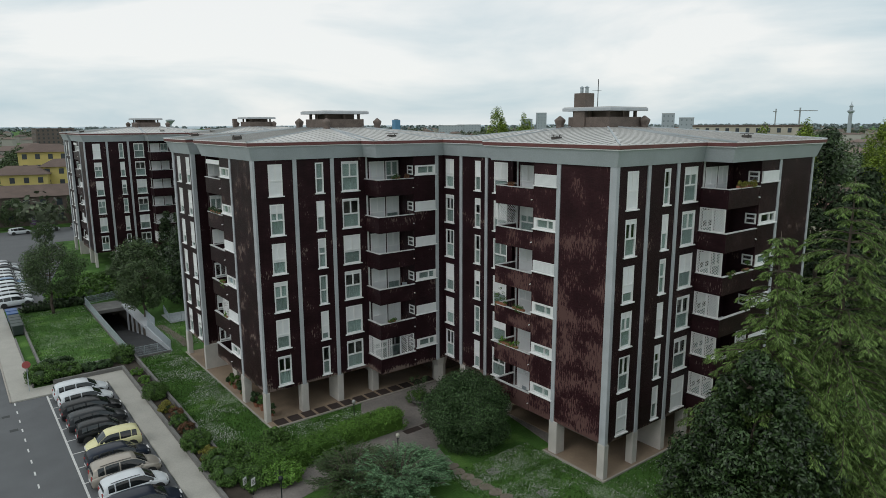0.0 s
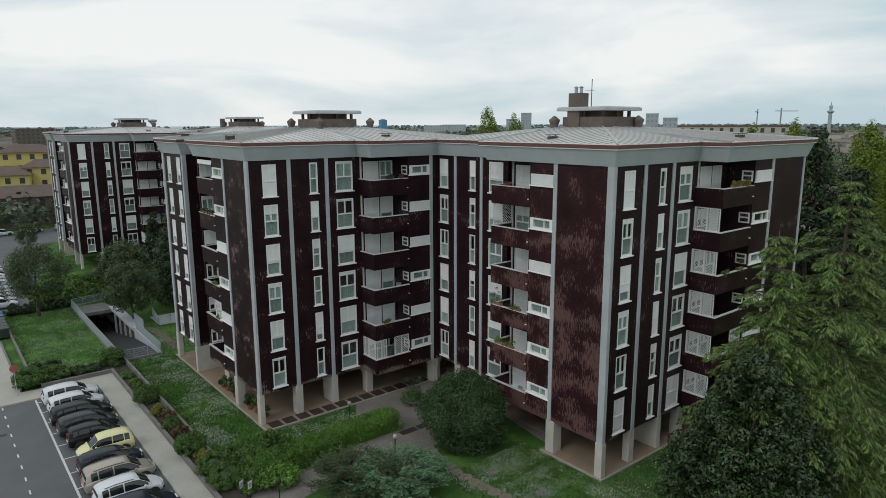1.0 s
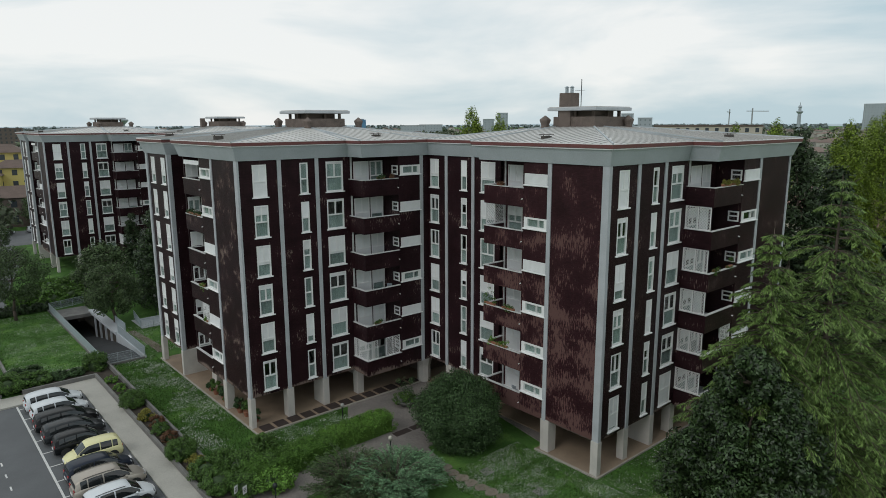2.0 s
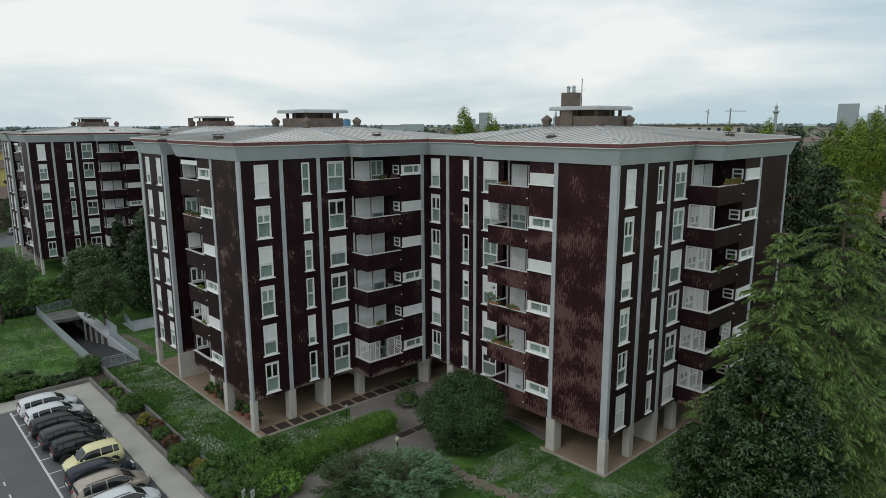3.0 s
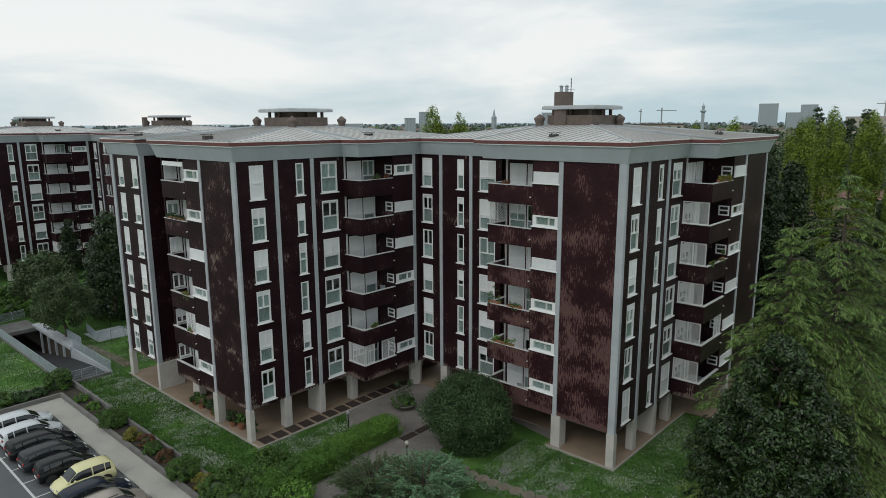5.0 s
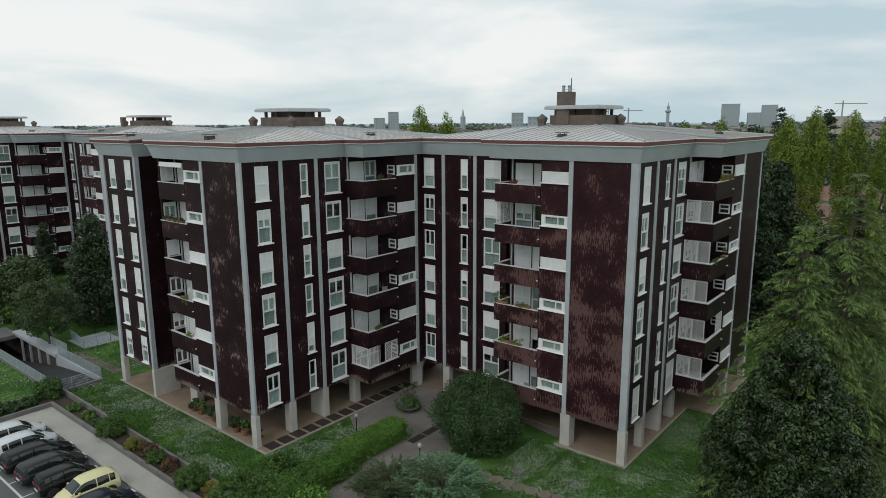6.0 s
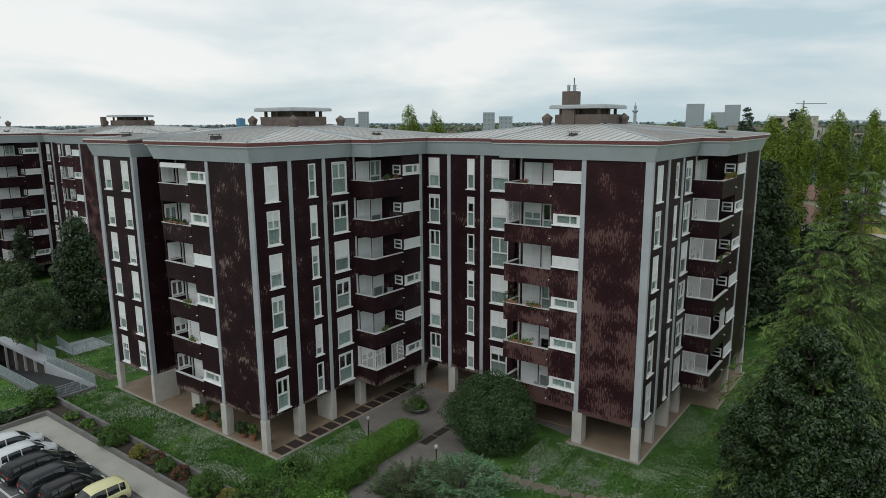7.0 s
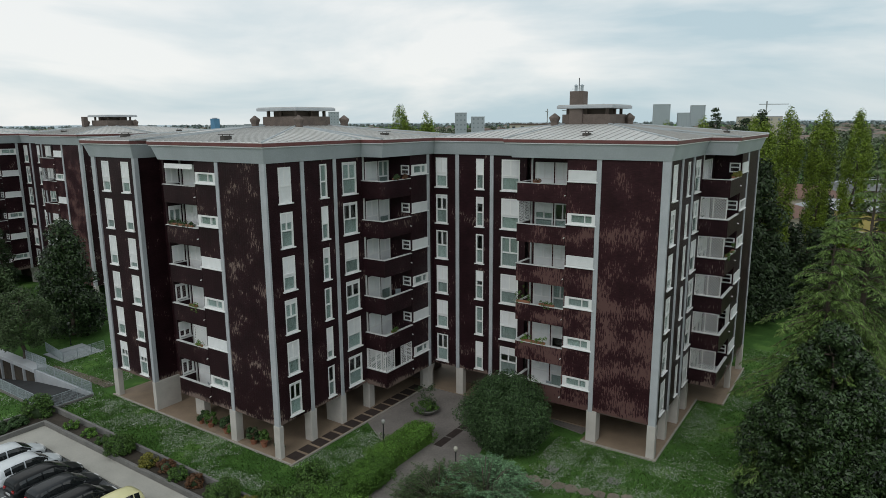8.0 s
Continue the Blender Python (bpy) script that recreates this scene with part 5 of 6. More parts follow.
for i, (x, y, k, ln, al, mt, dr, tl) in enumerate((
        (32.24, 34.9, 2, 1.1, "y", LEAF_MID, 0.3, 1.5), (32.24, 33.0, 2, 1.2, "y", LEAF_MID, 0.2, 0.35), (32.24, 34.0, 1, 1.9, "y", LEAF_FRESH, 0.2, 0.5), (32.24, 34.0, 5, 0.5, "y", LEAF_RED, 0.0, 0.2),
        (18.18, 56.2, 4, 1.6, "y", LEAF_LAUREL, 0.15, 0.35), (18.18, 54.9, 4, 1.2, "y", LEAF_LAUREL, 0.1, 0.3), (18.18, 55.0, 2, 0.9, "y", LEAF_FRESH, 0.5, 0.3), (18.18, 54.6, 1, 0.8, "y", LEAF_FRESH, 0.1, 0.4),
        (43.2, 22.76, 5, 1.2, "x", LEAF_YELLOW, 0.05, 0.4), (44.5, 22.76, 5, 0.8, "x", LEAF_YELLOW, 0.05, 0.4), (42.6, 22.76, 3, 0.7, "x", LEAF_MID, 0.3, 0.3), (44.6, 22.76, 3, 0.8, "x", LEAF_MID, 0.2, 0.7),
        (29.2, 44.36, 5, 0.7, "x", LEAF_LAUREL, 0.0, 0.3), (30.3, 44.36, 5, 0.4, "x", LEAF_RED, 0.0, 0.35), (28.6, 44.36, 1, 0.6, "x", LEAF_MID, 0.0, 0.3))):
    balcony_plant(x, y, FLOORS[k] + 1.0, ln, al, mt, 200 + i, dr, tl)


def balcony_chair(x, y, z, turn):
    ob = empty("balcony_chair", "light folding chair standing on a balcony", "chair", pose(x, y, z, 0, 0, turn), "balcony chairs")
    bm = bmesh.new()
    box(bm, -0.22, 0.22, -0.22, 0.22, 0.43, 0.46)
    part("seat", bm, STEEL, ob)
    bm = bmesh.new()
    box(bm, -0.22, 0.22, 0.2, 0.23, 0.5, 0.92)
    part("backrest", bm, STEEL, ob)
    for sx in (-0.2, 0.2):
        for sy in (-0.2, 0.2):
            bm = bmesh.new()
            rod(bm, (sx, sy, 0), (sx, sy, 0.44), 0.015, 5)
            part("leg", bm, STEEL, ob)


for x, y, k, t in ((29.6, 45.2, 0, 20), (30.6, 45.4, 2, -40), (33.0, 33.6, 4, 60), (33.2, 33.0, 0, 90), (43.4, 23.9, 1, 10), (18.9, 54.6, 0, 70), (18.9, 55.2, 1, 30)):
    balcony_chair(x, y, FLOORS[k] - 0.02, t)

# street and garden trees before the far houses
oak = tree("street_tree", 5.0, 174.5, 8.5, dome(3.6), 90, 0.95, 52, 0.36, 0.6, LEAF_OLIVE, "rounded grey-green street tree in spring leaf", 1.6, 0.2, 61, 3, 2.0, 0.85, "street trees")
for i, (x, y, s) in enumerate(((12, 175, 0.8), (18, 173.5, 0.7), (25, 175, 0.85), (31, 174, 0.75), (40, 178, 0.9), (-3, 176, 0.9), (-10, 178, 1.0), (14.5, 146, 0.55), (11, 225, 1.3), (44, 228, 1.0), (14, 262, 1.4), (52, 262, 1.3), (12, 204, 0.9), (48, 204, 1.0), (16, 240, 1.5), (32, 250, 1.5), (5, 250, 1.7), (22, 270, 1.8), (38, 280, 1.8), (-1, 200, 1.1))):
    copy_thing(oak, pose(x, y, 0, 0, 0, 47 * i) @ Matrix.Diagonal((s, s, s, 1)))


# ---- cars ----
RUBBER = material("tyre_rubber", (0.02, 0.02, 0.02), 0.8)
RIM = material("alloy_rim", (0.35, 0.36, 0.37), 0.35, metal=0.8)
DARKPLASTIC = material("dark_bumper_plastic", (0.03, 0.03, 0.03), 0.6)
TAIL = material("red_tail_light", (0.30, 0.015, 0.015), 0.25)
HEAD = material("clear_headlight", (0.26, 0.27, 0.28), 0.12)
PLATE = material("white_plate", (0.6, 0.6, 0.6), 0.5)


def paint(name, colour, metal=0.25):
    m = material(name, colour, 0.28, metal=metal, vary=0.05, scale=1.5, bump=0, spec=0.2)
    m.node_tree.nodes["Principled BSDF"].inputs["Coat Weight"].default_value = 0.12
    m.node_tree.nodes["Principled BSDF"].inputs["Coat Roughness"].default_value = 0.06
    return m


def car(x, y, z, turn, L, W, H, mat, label, hatch=1.0, group="parked cars"):
    """A parked car, nose along +x before turning. hatch: 1 steep tail, 0.5 sloping."""
    ob = empty("car", label, "car", pose(x, y, z, 0, 0, turn), group)
    k = L / 4.0
    hw = W / 2
    belt = H * 0.605
    bm = bmesh.new()
    rings = []
    for sx, zb, zt, s in ((-2.0, 0.40, 0.66, 0.78), (-1.95, 0.28, belt * 0.9, 0.9), (-1.82, 0.24, belt - 0.01, 0.95), (-1.5, 0.21, belt + 0.05, 0.985), (-0.8, 0.2, belt + 0.035, 1.0), (0.1, 0.2, belt + 0.01, 1.0), (0.85, 0.2, belt - 0.01, 0.99), (1.25, 0.21, belt - 0.07, 0.97), (1.6, 0.23, belt - 0.16, 0.93), (1.86, 0.27, belt - 0.29, 0.83), (2.0, 0.36, 0.56, 0.62)):
        half = [(0.86, zb), (0.96, zb + 0.10), (1.0, zb + (zt - zb) * 0.55), (0.975, zt - 0.09), (0.92, zt - 0.02), (0.80, zt + 0.01), (0.4, zt + 0.035)]
        pts = [(sx * k, hw * s * a, b) for a, b in half] + [(sx * k, -hw * s * a, b) for a, b in reversed(half)]
        rings.append([bm.verts.new(p) for p in pts])
    n = len(rings[0])
    for a, b in zip(rings, rings[1:]):
        for i in range(n):
            j = (i + 1) % n
            bm.faces.new((a[i], b[i], b[j], a[j]))
    bm.faces.new(rings[0])
    bm.faces.new(rings[-1][::-1])
    bmesh.ops.recalc_face_normals(bm, faces=bm.faces)
    body = part("body", bm, mat, ob, smooth=True)
    stations = [(-1.93, 0.86, 0.82, belt + 0.02), (-1.76 - 0.06 * hatch, 0.885, 0.71, H - 0.20), (-1.52, 0.905, 0.725, H - 0.09), (-0.9, 0.92, 0.745, H - 0.03), (-0.2, 0.925, 0.75, H - 0.02), (0.28, 0.915, 0.735, H - 0.05), (0.52, 0.905, 0.71, H - 0.12), (1.26, 0.84, 0.80, belt - 0.03)]

    def skin(px, q, out=0.0):
        """A point on the cabin at px along the car, q from the waist (0) over the cant rail (3) to the roof's middle (6)."""
        for a, b in zip(stations, stations[1:]):
            if px <= b[0] or b is stations[-1]:
                u = min(1.0, max(0.0, (px - a[0]) / (b[0] - a[0])))
                wl, wt, rz = (a[i] + (b[i] - a[i]) * u for i in (1, 2, 3))
                break
        wl, wt, rise = wl * hw, wt * hw, rz - belt
        half = [(wl, belt - 0.05), (wl + (wt - wl) * 0.25, belt + rise * 0.30), (wl + (wt - wl) * 0.65, belt + rise * 0.64), (wt, belt + rise * 0.90), (wt * 0.92, belt + rise * 0.985), (wt * 0.5, rz + 0.018), (0.0, rz + 0.026)]
        c = min(5, int(q))
        (ya, za), (yb, zb) = half[c], half[c + 1]
        return Vector((px * k, ya + (yb - ya) * (q - c) + out, za + (zb - za) * (q - c) + out * 0.8))

    def sheet(name, grid, mtl, flip=1, label=""):
        bm = bmesh.new()
        vs = [[bm.verts.new((p.x, p.y * flip, p.z)) for p in row] for row in grid]
        for a, b in zip(vs, vs[1:]):
            for c in range(len(a) - 1):
                bm.faces.new((a[c], a[c + 1], b[c + 1], b[c]))
        bmesh.ops.recalc_face_normals(bm, faces=bm.faces)
        return part(name, bm, mtl, ob, label, smooth=True)

    qs = [0, 1, 2, 3, 4, 5, 6]
    mirror = lambda p: Vector((p.x, -p.y, p.z))
    sheet("cabin", [[skin(st[0], q) for q in qs] + [mirror(skin(st[0], q)) for q in qs[-2::-1]] for st in stations], mat)
    across = (3.7, 4.4, 5.2, 6.0)
    for name, xs in (("windscreen", (0.57, 0.75, 0.95, 1.16)), ("rear_window", (-1.905, -1.88, -1.855))):
        sheet(name, [[skin(px, q, 0.012) + Vector((-0.014 if px < 0 else 0.006, 0, 0)) for q in across] + [mirror(skin(px, q, 0.012)) + Vector((-0.014 if px < 0 else 0.006, 0, 0)) for q in across[-2::-1]] for px in xs], CARBLACK)
    for s in (1, -1):
        for x0, x1 in ((-0.36, 1.02), (-1.20, -0.44), (-1.62, -1.27)):
            sheet("side_window", [[skin(x0 + (x1 - x0) * u, q, 0.010) for q in (0.30, 0.9, 1.7, 2.4, 2.96)] for u in (0, 0.2, 0.4, 0.5, 0.64, 0.8, 1)], CARBLACK, s)
        if H > 1.52:
            bm = bmesh.new()
            for xa, xb in zip((-1.45, -0.9, -0.2), (-0.9, -0.2, 0.25)):
                rod(bm, (skin(xa, 3.9) + Vector((0, 0, 0.04))) * Vector((1, s, 1)), (skin(xb, 3.9) + Vector((0, 0, 0.04))) * Vector((1, s, 1)), 0.02, 5)
            part("roof_rail", bm, DARKPLASTIC, ob)
        for wx in (-1.22, 1.28):
            wheel = child("wheel", shared("tyre", lambda: tyre_mesh()), ob, pose(wx * k, s * (hw - 0.11), 0.31, 90, 0, 0))
            child("rim", shared("rim", lambda: rim_mesh()), wheel)
            bm = bmesh.new()
            bmesh.ops.create_circle(bm, cap_ends=True, radius=0.37, segments=18)
            part("wheel_arch", bm, DARKPLASTIC, ob, m=pose(wx * k, s * (hw * 1.004), 0.33, 90, 0, 0))
        bm = bmesh.new()
        box(bm, -1.985 * k, -1.88 * k, s * hw * 0.62 - 0.1, s * hw * 0.62 + 0.16, belt - 0.32, belt - 0.02)
        part("tail_light", bm, TAIL, ob, bevel=0.02)
        bm = bmesh.new()
        box(bm, 1.70 * k, 1.90 * k, s * hw * 0.60 - 0.16, s * hw * 0.60 + 0.12, belt - 0.40, belt - 0.27)
        part("headlight", bm, HEAD, ob, bevel=0.02)
        bm = bmesh.new()
        box(bm, 0.72 * k, 0.86 * k, s * hw * 1.08 - 0.09, s * hw * 1.08 + 0.09, belt - 0.02, belt + 0.12)
        part("mirror", bm, mat, ob, bevel=0.02)
        bm = bmesh.new()
        box(bm, -0.75 * k, -0.55 * k, s * hw * 1.0 - 0.02, s * hw * 1.0 + 0.02, belt - 0.16, belt - 0.12)
        part("door_handle", bm, mat, ob)
    for sx, w in ((-2.0, 0.3), (1.96, 0.3)):
        bm = bmesh.new()
        box(bm, sx * k - 0.02, sx * k + 0.05, -hw * 0.72, hw * 0.72, 0.28, 0.46)
        part("bumper", bm, DARKPLASTIC, ob, bevel=0.02)
        bm = bmesh.new()
        box(bm, sx * k - 0.04, sx * k + 0.07, -0.26, 0.26, 0.5, 0.61)
        part("plate", bm, PLATE, ob)
    return ob


def tyre_mesh():
    bm = bmesh.new()
    lathe(bm, [(0.2, -0.1), (0.29, -0.1), (0.315, -0.06), (0.315, 0.06), (0.29, 0.1), (0.2, 0.1)], 18)
    return finish(bm, "wheel", RUBBER, smooth=True)


def rim_mesh():
    bm = bmesh.new()
    for s in (-1, 1):
        lathe(bm, [(0.205, s * 0.085), (0.06, s * 0.108)] if s > 0 else [(0.06, -0.108), (0.205, -0.085)], 10)
    return finish(bm, "rim", RIM)


CARBLACK = material("car_window_glass", (0.016, 0.019, 0.020), 0.05, vary=0.05, bump=0, spec=0.7)
P_WHITE = paint("white_car_paint", (0.64, 0.67, 0.69), 0.0)
P_SILVER = paint("silver_car_paint", (0.45, 0.47, 0.49), 0.5)
P_BLACK = paint("black_car_paint", (0.006, 0.007, 0.008), 0.0)
P_GREY = paint("dark_grey_car_paint", (0.03, 0.033, 0.036), 0.3)
P_YELLOW = paint("pale_yellow_car_paint", (0.72, 0.68, 0.38), 0.0)
P_NAVY = paint("dark_blue_car_paint", (0.014, 0.02, 0.034), 0.1)
P_BEIGE = paint("beige_car_paint", (0.40, 0.36, 0.31), 0.4)
P_BLUE = paint("light_blue_car_paint", (0.22, 0.32, 0.46), 0.4)
SLOTS = ((P_WHITE, "white hatchback parked in a bay", 4.15, 1.78, 1.46, 0), (P_WHITE, "white compact hatchback parked in a bay", 4.0, 1.72, 1.45, 0),
         (P_BLACK, "black estate car parked in a bay", 4.35, 1.78, 1.47, 0), (P_GREY, "dark grey hatchback parked in a bay", 4.1, 1.75, 1.48, 0),
         (P_BLACK, "small black hatchback parked in a bay", 3.6, 1.66, 1.5, 0), (P_YELLOW, "pale yellow small car parked nose out", 3.65, 1.66, 1.51, 180),
         (P_NAVY, "dark blue hatchback parked in a bay", 4.0, 1.7, 1.44, 0), (P_BEIGE, "beige compact crossover parked in a bay", 4.28, 1.78, 1.64, 0),
         (P_WHITE, "white small hatchback with red tail lights in a bay", 3.95, 1.7, 1.53, 0), (P_NAVY, "dark blue car parked in a bay", 4.3, 1.8, 1.46, 0), (P_SILVER, "silver car parked in a bay", 4.2, 1.75, 1.46, 0))
for i, (mt, lb, L, W, H, turn) in enumerate(SLOTS):
    car(7.40 + (0.2 if turn else 0.0), 61.45 - 2.43 * i, 0.012, turn + (-1, 1.5, 0, 1, -2)[i % 5], L, W, H, mt, lb)
slab("road", rect(2.6, 9.5, 96.5, 103.9), 0.018, ASPHALT, "grey asphalt parking bays before the far block", "road")
far_paints = (P_WHITE, P_SILVER, P_WHITE, P_SILVER, P_WHITE, P_BLUE, P_WHITE, P_SILVER, P_WHITE, P_BLACK, P_WHITE, P_SILVER)
for i, mt in enumerate(far_paints):
    car(5.6 + 0.06 * i, 99.0 + 2.5 * i, 0.03, 2, 4.1, 1.75, 1.46, mt, "car in a long row of parked cars by the road", group="far parked cars")
for i, (x, y, mt) in enumerate(((12.0, 166, P_WHITE), (17.5, 167, P_WHITE), (24.0, 167, P_SILVER), (5.5, 165, P_WHITE))):
    car(x, y, 0.02, 5, 4.2, 1.76, 1.48, mt, "car parked on grey asphalt beside the far block", group="far parked cars")

# bins and the round sign on the footpath
BIN_BLUE = material("blue_bin_plastic", (0.05, 0.12, 0.30), 0.5)
BIN_DARK = material("dark_green_bin_plastic", (0.03, 0.045, 0.04), 0.5)
for i, (y, mt, lb) in enumerate(((92.2, BIN_BLUE, "blue"), (90.6, BIN_BLUE, "blue"), (88.8, BIN_DARK, "dark"), (87.4, BIN_DARK, "dark"), (86.0, BIN_DARK, "dark"), (84.6, BIN_DARK, "dark"))):
    ob = empty("waste_bin", lb + " plastic wheeled waste bin on the footpath", "bin", Matrix.Translation((4.75, y, 0.05)), "bins")
    bm = bmesh.new()
    lo, hi = rect(-0.45, 0.45, -0.5, 0.5), rect(-0.55, 0.55, -0.6, 0.6)
    va = [bm.verts.new((*p, 0.1)) for p in lo]
    vb = [bm.verts.new((*p, 1.1)) for p in hi]
    for a in range(4):
        bm.faces.new((va[a], va[(a + 1) % 4], vb[(a + 1) % 4], vb[a]))
    bm.faces.new(va[::-1])
    bm.faces.new(vb)
    part("tub", bm, mt, ob, bevel=0.03)
    bm = bmesh.new()
    box(bm, -0.6, 0.6, -0.64, 0.64, 1.1, 1.2)
    part("lid", bm, mt, ob, bevel=0.04)
    for sx in (-0.4, 0.4):
        bm = bmesh.new()
        rod(bm, (sx, -0.52, 0.08), (sx, 0.52, 0.08), 0.08, 8)
        part("wheel", bm, RUBBER, ob)
ob = empty("road_sign", "round red road sign on a thin grey post", "sign", Matrix.Translation((3.9, 65.0, 0.13)))
bm = bmesh.new()
rod(bm, (0, 0, 0), (0, 0, 2.75), 0.03)
part("post", bm, STEEL, ob)
bm = bmesh.new()
rod(bm, (0, -0.03, 2.45), (0, -0.05, 2.45), 0.33, 20)
part("disc", bm, material("red_sign_face", (0.42, 0.10, 0.09), 0.5), ob)

for x, y, t in ((12.9, 37.6, 30), (13.3, 37.2, 20)):
    ob = empty("path_sign", "small white notice on a dark post by the path", "sign", pose(x, y, 0, 0, 0, t))
    bm = bmesh.new()
    rod(bm, (0, 0, 0), (0, 0, 1.25), 0.03)
    part("post", bm, METAL_DARK, ob)
    bm = bmesh.new()
    box(bm, -0.16, 0.16, -0.05, -0.03, 0.7, 1.2)
    plate = part("plate", bm, PLATE, ob)
    for z in (0.82, 0.92, 1.02):
        bm = bmesh.new()
        box(bm, -0.11, 0.11, -0.056, -0.05, z, z + 0.04)
        part("text_bar", bm, METAL_DARK, plate)

# ---- the wider town ----
TILE = material("red_brown_roof_tile", (0.17, 0.095, 0.07), 0.85, vary=0.3, scale=0.6, fine=4, bump=0.2)
BROWNROOF = material("brown_roof", (0.12, 0.085, 0.07), 0.85, vary=0.25, scale=0.5)
YELLOW = material("yellow_render", (0.52, 0.43, 0.15), 0.85, vary=0.12, scale=0.3)
CREAM = material("cream_render", (0.45, 0.41, 0.34), 0.85, vary=0.12, scale=0.2)
GREYWALL = material("grey_render", (0.33, 0.34, 0.35), 0.85, vary=0.12, scale=0.1)
# wall colour of far towers, with the haze of distance mixed in
HAZEWALL = material("haze_grey_render", (0.36, 0.40, 0.43), 0.9, vary=0.08, scale=0.05)
REDWALL = material("red_brick", (0.24, 0.10, 0.07), 0.85, vary=0.2, scale=0.5)
BLUEWALL = material("blue_cladding", (0.10, 0.25, 0.42), 0.6, vary=0.06)
# tower windows lightened as if seen through haze
HAZEGLASS = material("hazy_far_window", (0.20, 0.23, 0.25), 0.3, vary=0.1, bump=0)
DARKGLASS = material("dark_far_window", (0.05, 0.06, 0.07), 0.2, vary=0.1, bump=0)


def town_house(x, y, w, d, h, turn, wall, roof, label, roof_h=1.8, rows=None, cols=None, flat=False, name="house", glass=None):
    """A house with a pitched or flat roof and real window recesses on its two seen sides."""
    ob = empty(name, label, "building", pose(x, y, 0, 0, 0, turn))
    rows = rows or max(1, round(h / 3.1))
    cols = cols or max(2, round(w / 3.4))
    dcols = max(1, round(d / 3.6))
    bm = bmesh.new()
    box(bm, -w / 2, w / 2, -d / 2, d / 2, 0, h)
    part("wall", bm, wall, ob)
    bm = bmesh.new()
    o = 0.6
    if flat:
        box(bm, -w / 2 - 0.2, w / 2 + 0.2, -d / 2 - 0.2, d / 2 + 0.2, h, h + 0.5)
    else:
        v = [bm.verts.new(p) for p in ((-w / 2 - o, -d / 2 - o, h), (w / 2 + o, -d / 2 - o, h), (w / 2 + o, d / 2 + o, h), (-w / 2 - o, d / 2 + o, h), (-w / 2 + d * 0.3, 0, h + roof_h), (w / 2 - d * 0.3, 0, h + roof_h))]
        for f in ((0, 1, 5, 4), (2, 3, 4, 5), (1, 2, 5), (3, 0, 4), (3, 2, 1, 0)):
            bm.faces.new([v[i] for i in f])
    part("roof", bm, roof, ob)
    for r in range(rows):
        z = h * (r + 0.35) / rows
        zt = z + min(1.5, h / rows * 0.5)
        key = ("tw", round(zt - z, 2), glass is None)
        for c in range(cols):
            cx = -w / 2 + w * (c + 0.5) / cols
            me = shared(key, lambda: pane_box(zt - z, glass or DARKGLASS))
            child("window", me, ob, Matrix.Translation((cx, -d / 2 - 0.03, z)))
        for c in range(dcols):
            cy = -d / 2 + d * (c + 0.5) / dcols
            child("window", shared(key, lambda: pane_box(zt - z, glass or DARKGLASS)), ob, Matrix.Translation((-w / 2 - 0.03, cy, z)) @ pose(0, 0, 0, 0, 0, -90))
    return ob


def pane_box(h, glass):
    bm = bmesh.new()
    box(bm, -0.6, 0.6, 0, 0.1, 0, h)
    return finish(bm, "window", glass)


# yellow houses and the long low row behind the far block
town_house(17.5, 210, 13, 10, 10.3, -15, YELLOW, BROWNROOF, "yellow rendered house with a brown roof", 2.2)
town_house(25.5, 226, 13, 10, 15.6, -15, YELLOW, BROWNROOF, "yellow rendered house with a brown roof", 2.2)
town_house(27.5, 211, 10, 9, 12.0, -15, YELLOW, BROWNROOF, "yellow rendered house with a brown roof", 2.0)
town_house(14, 184, 60, 10, 6.8, -8, BRICKY, BROWNROOF, "long low brick building with a brown tiled roof", 2.4)
town_house(73, 595, 26, 14, 20.5, 6, BRICKY, BROWNROOF, "brick building with masts on its roof", flat=True)
town_house(60, 245, 16, 12, 9, 10, CREAM, TILE, "cream house with a tiled roof", 2.0)
# a square purple hoarding beside the street
hoarding = empty("billboard", "purple square street billboard on two thin posts", "billboard", pose(16.0, 174.8, 0, 0, 0, -4))
bm = bmesh.new()
box(bm, -1.1, 1.1, -0.06, 0.06, 0.7, 2.9)
part("panel", bm, material("purple_poster", (0.20, 0.11, 0.25), 0.6, vary=0.3, scale=1.2), hoarding)
for z, w in ((2.4, 0.7), (1.8, 0.5), (1.2, 0.8)):
    bm = bmesh.new()
    box(bm, -w, w, -0.075, -0.062, z - 0.12, z + 0.12)
    part("poster_bar", bm, P_SILVER, hoarding)
for sx in (-0.8, 0.8):
    bm = bmesh.new()
    rod(bm, (sx, 0.1, 0), (sx, 0.1, 2.9), 0.05, 6)
    part("post", bm, METAL_DARK, hoarding)
# houses to the east, past the poplars
town_house(118, 34, 22, 12, 7, 70, CREAM, TILE, "cream house with a red-brown tiled roof", 2.2)
town_house(122, 12, 26, 13, 8, 75, YELLOW, GREYWALL, "yellow building with a pale roof", 1.2)
town_house(108, 6, 24, 8, 4.5, 75, REDWALL, CREAM, "low red brick building with a pale roof", flat=True)
town_house(140, 30, 20, 12, 8, 75, CREAM, TILE, "cream house with a red-brown tiled roof", 2.2)
town_house(132, 52, 18, 12, 7, 60, CREAM, TILE, "cream house with a red-brown tiled roof", 2.2)
town_house(150, 66, 22, 12, 9, 60, CREAM, BROWNROOF, "cream house with a brown tiled roof", 2.2)
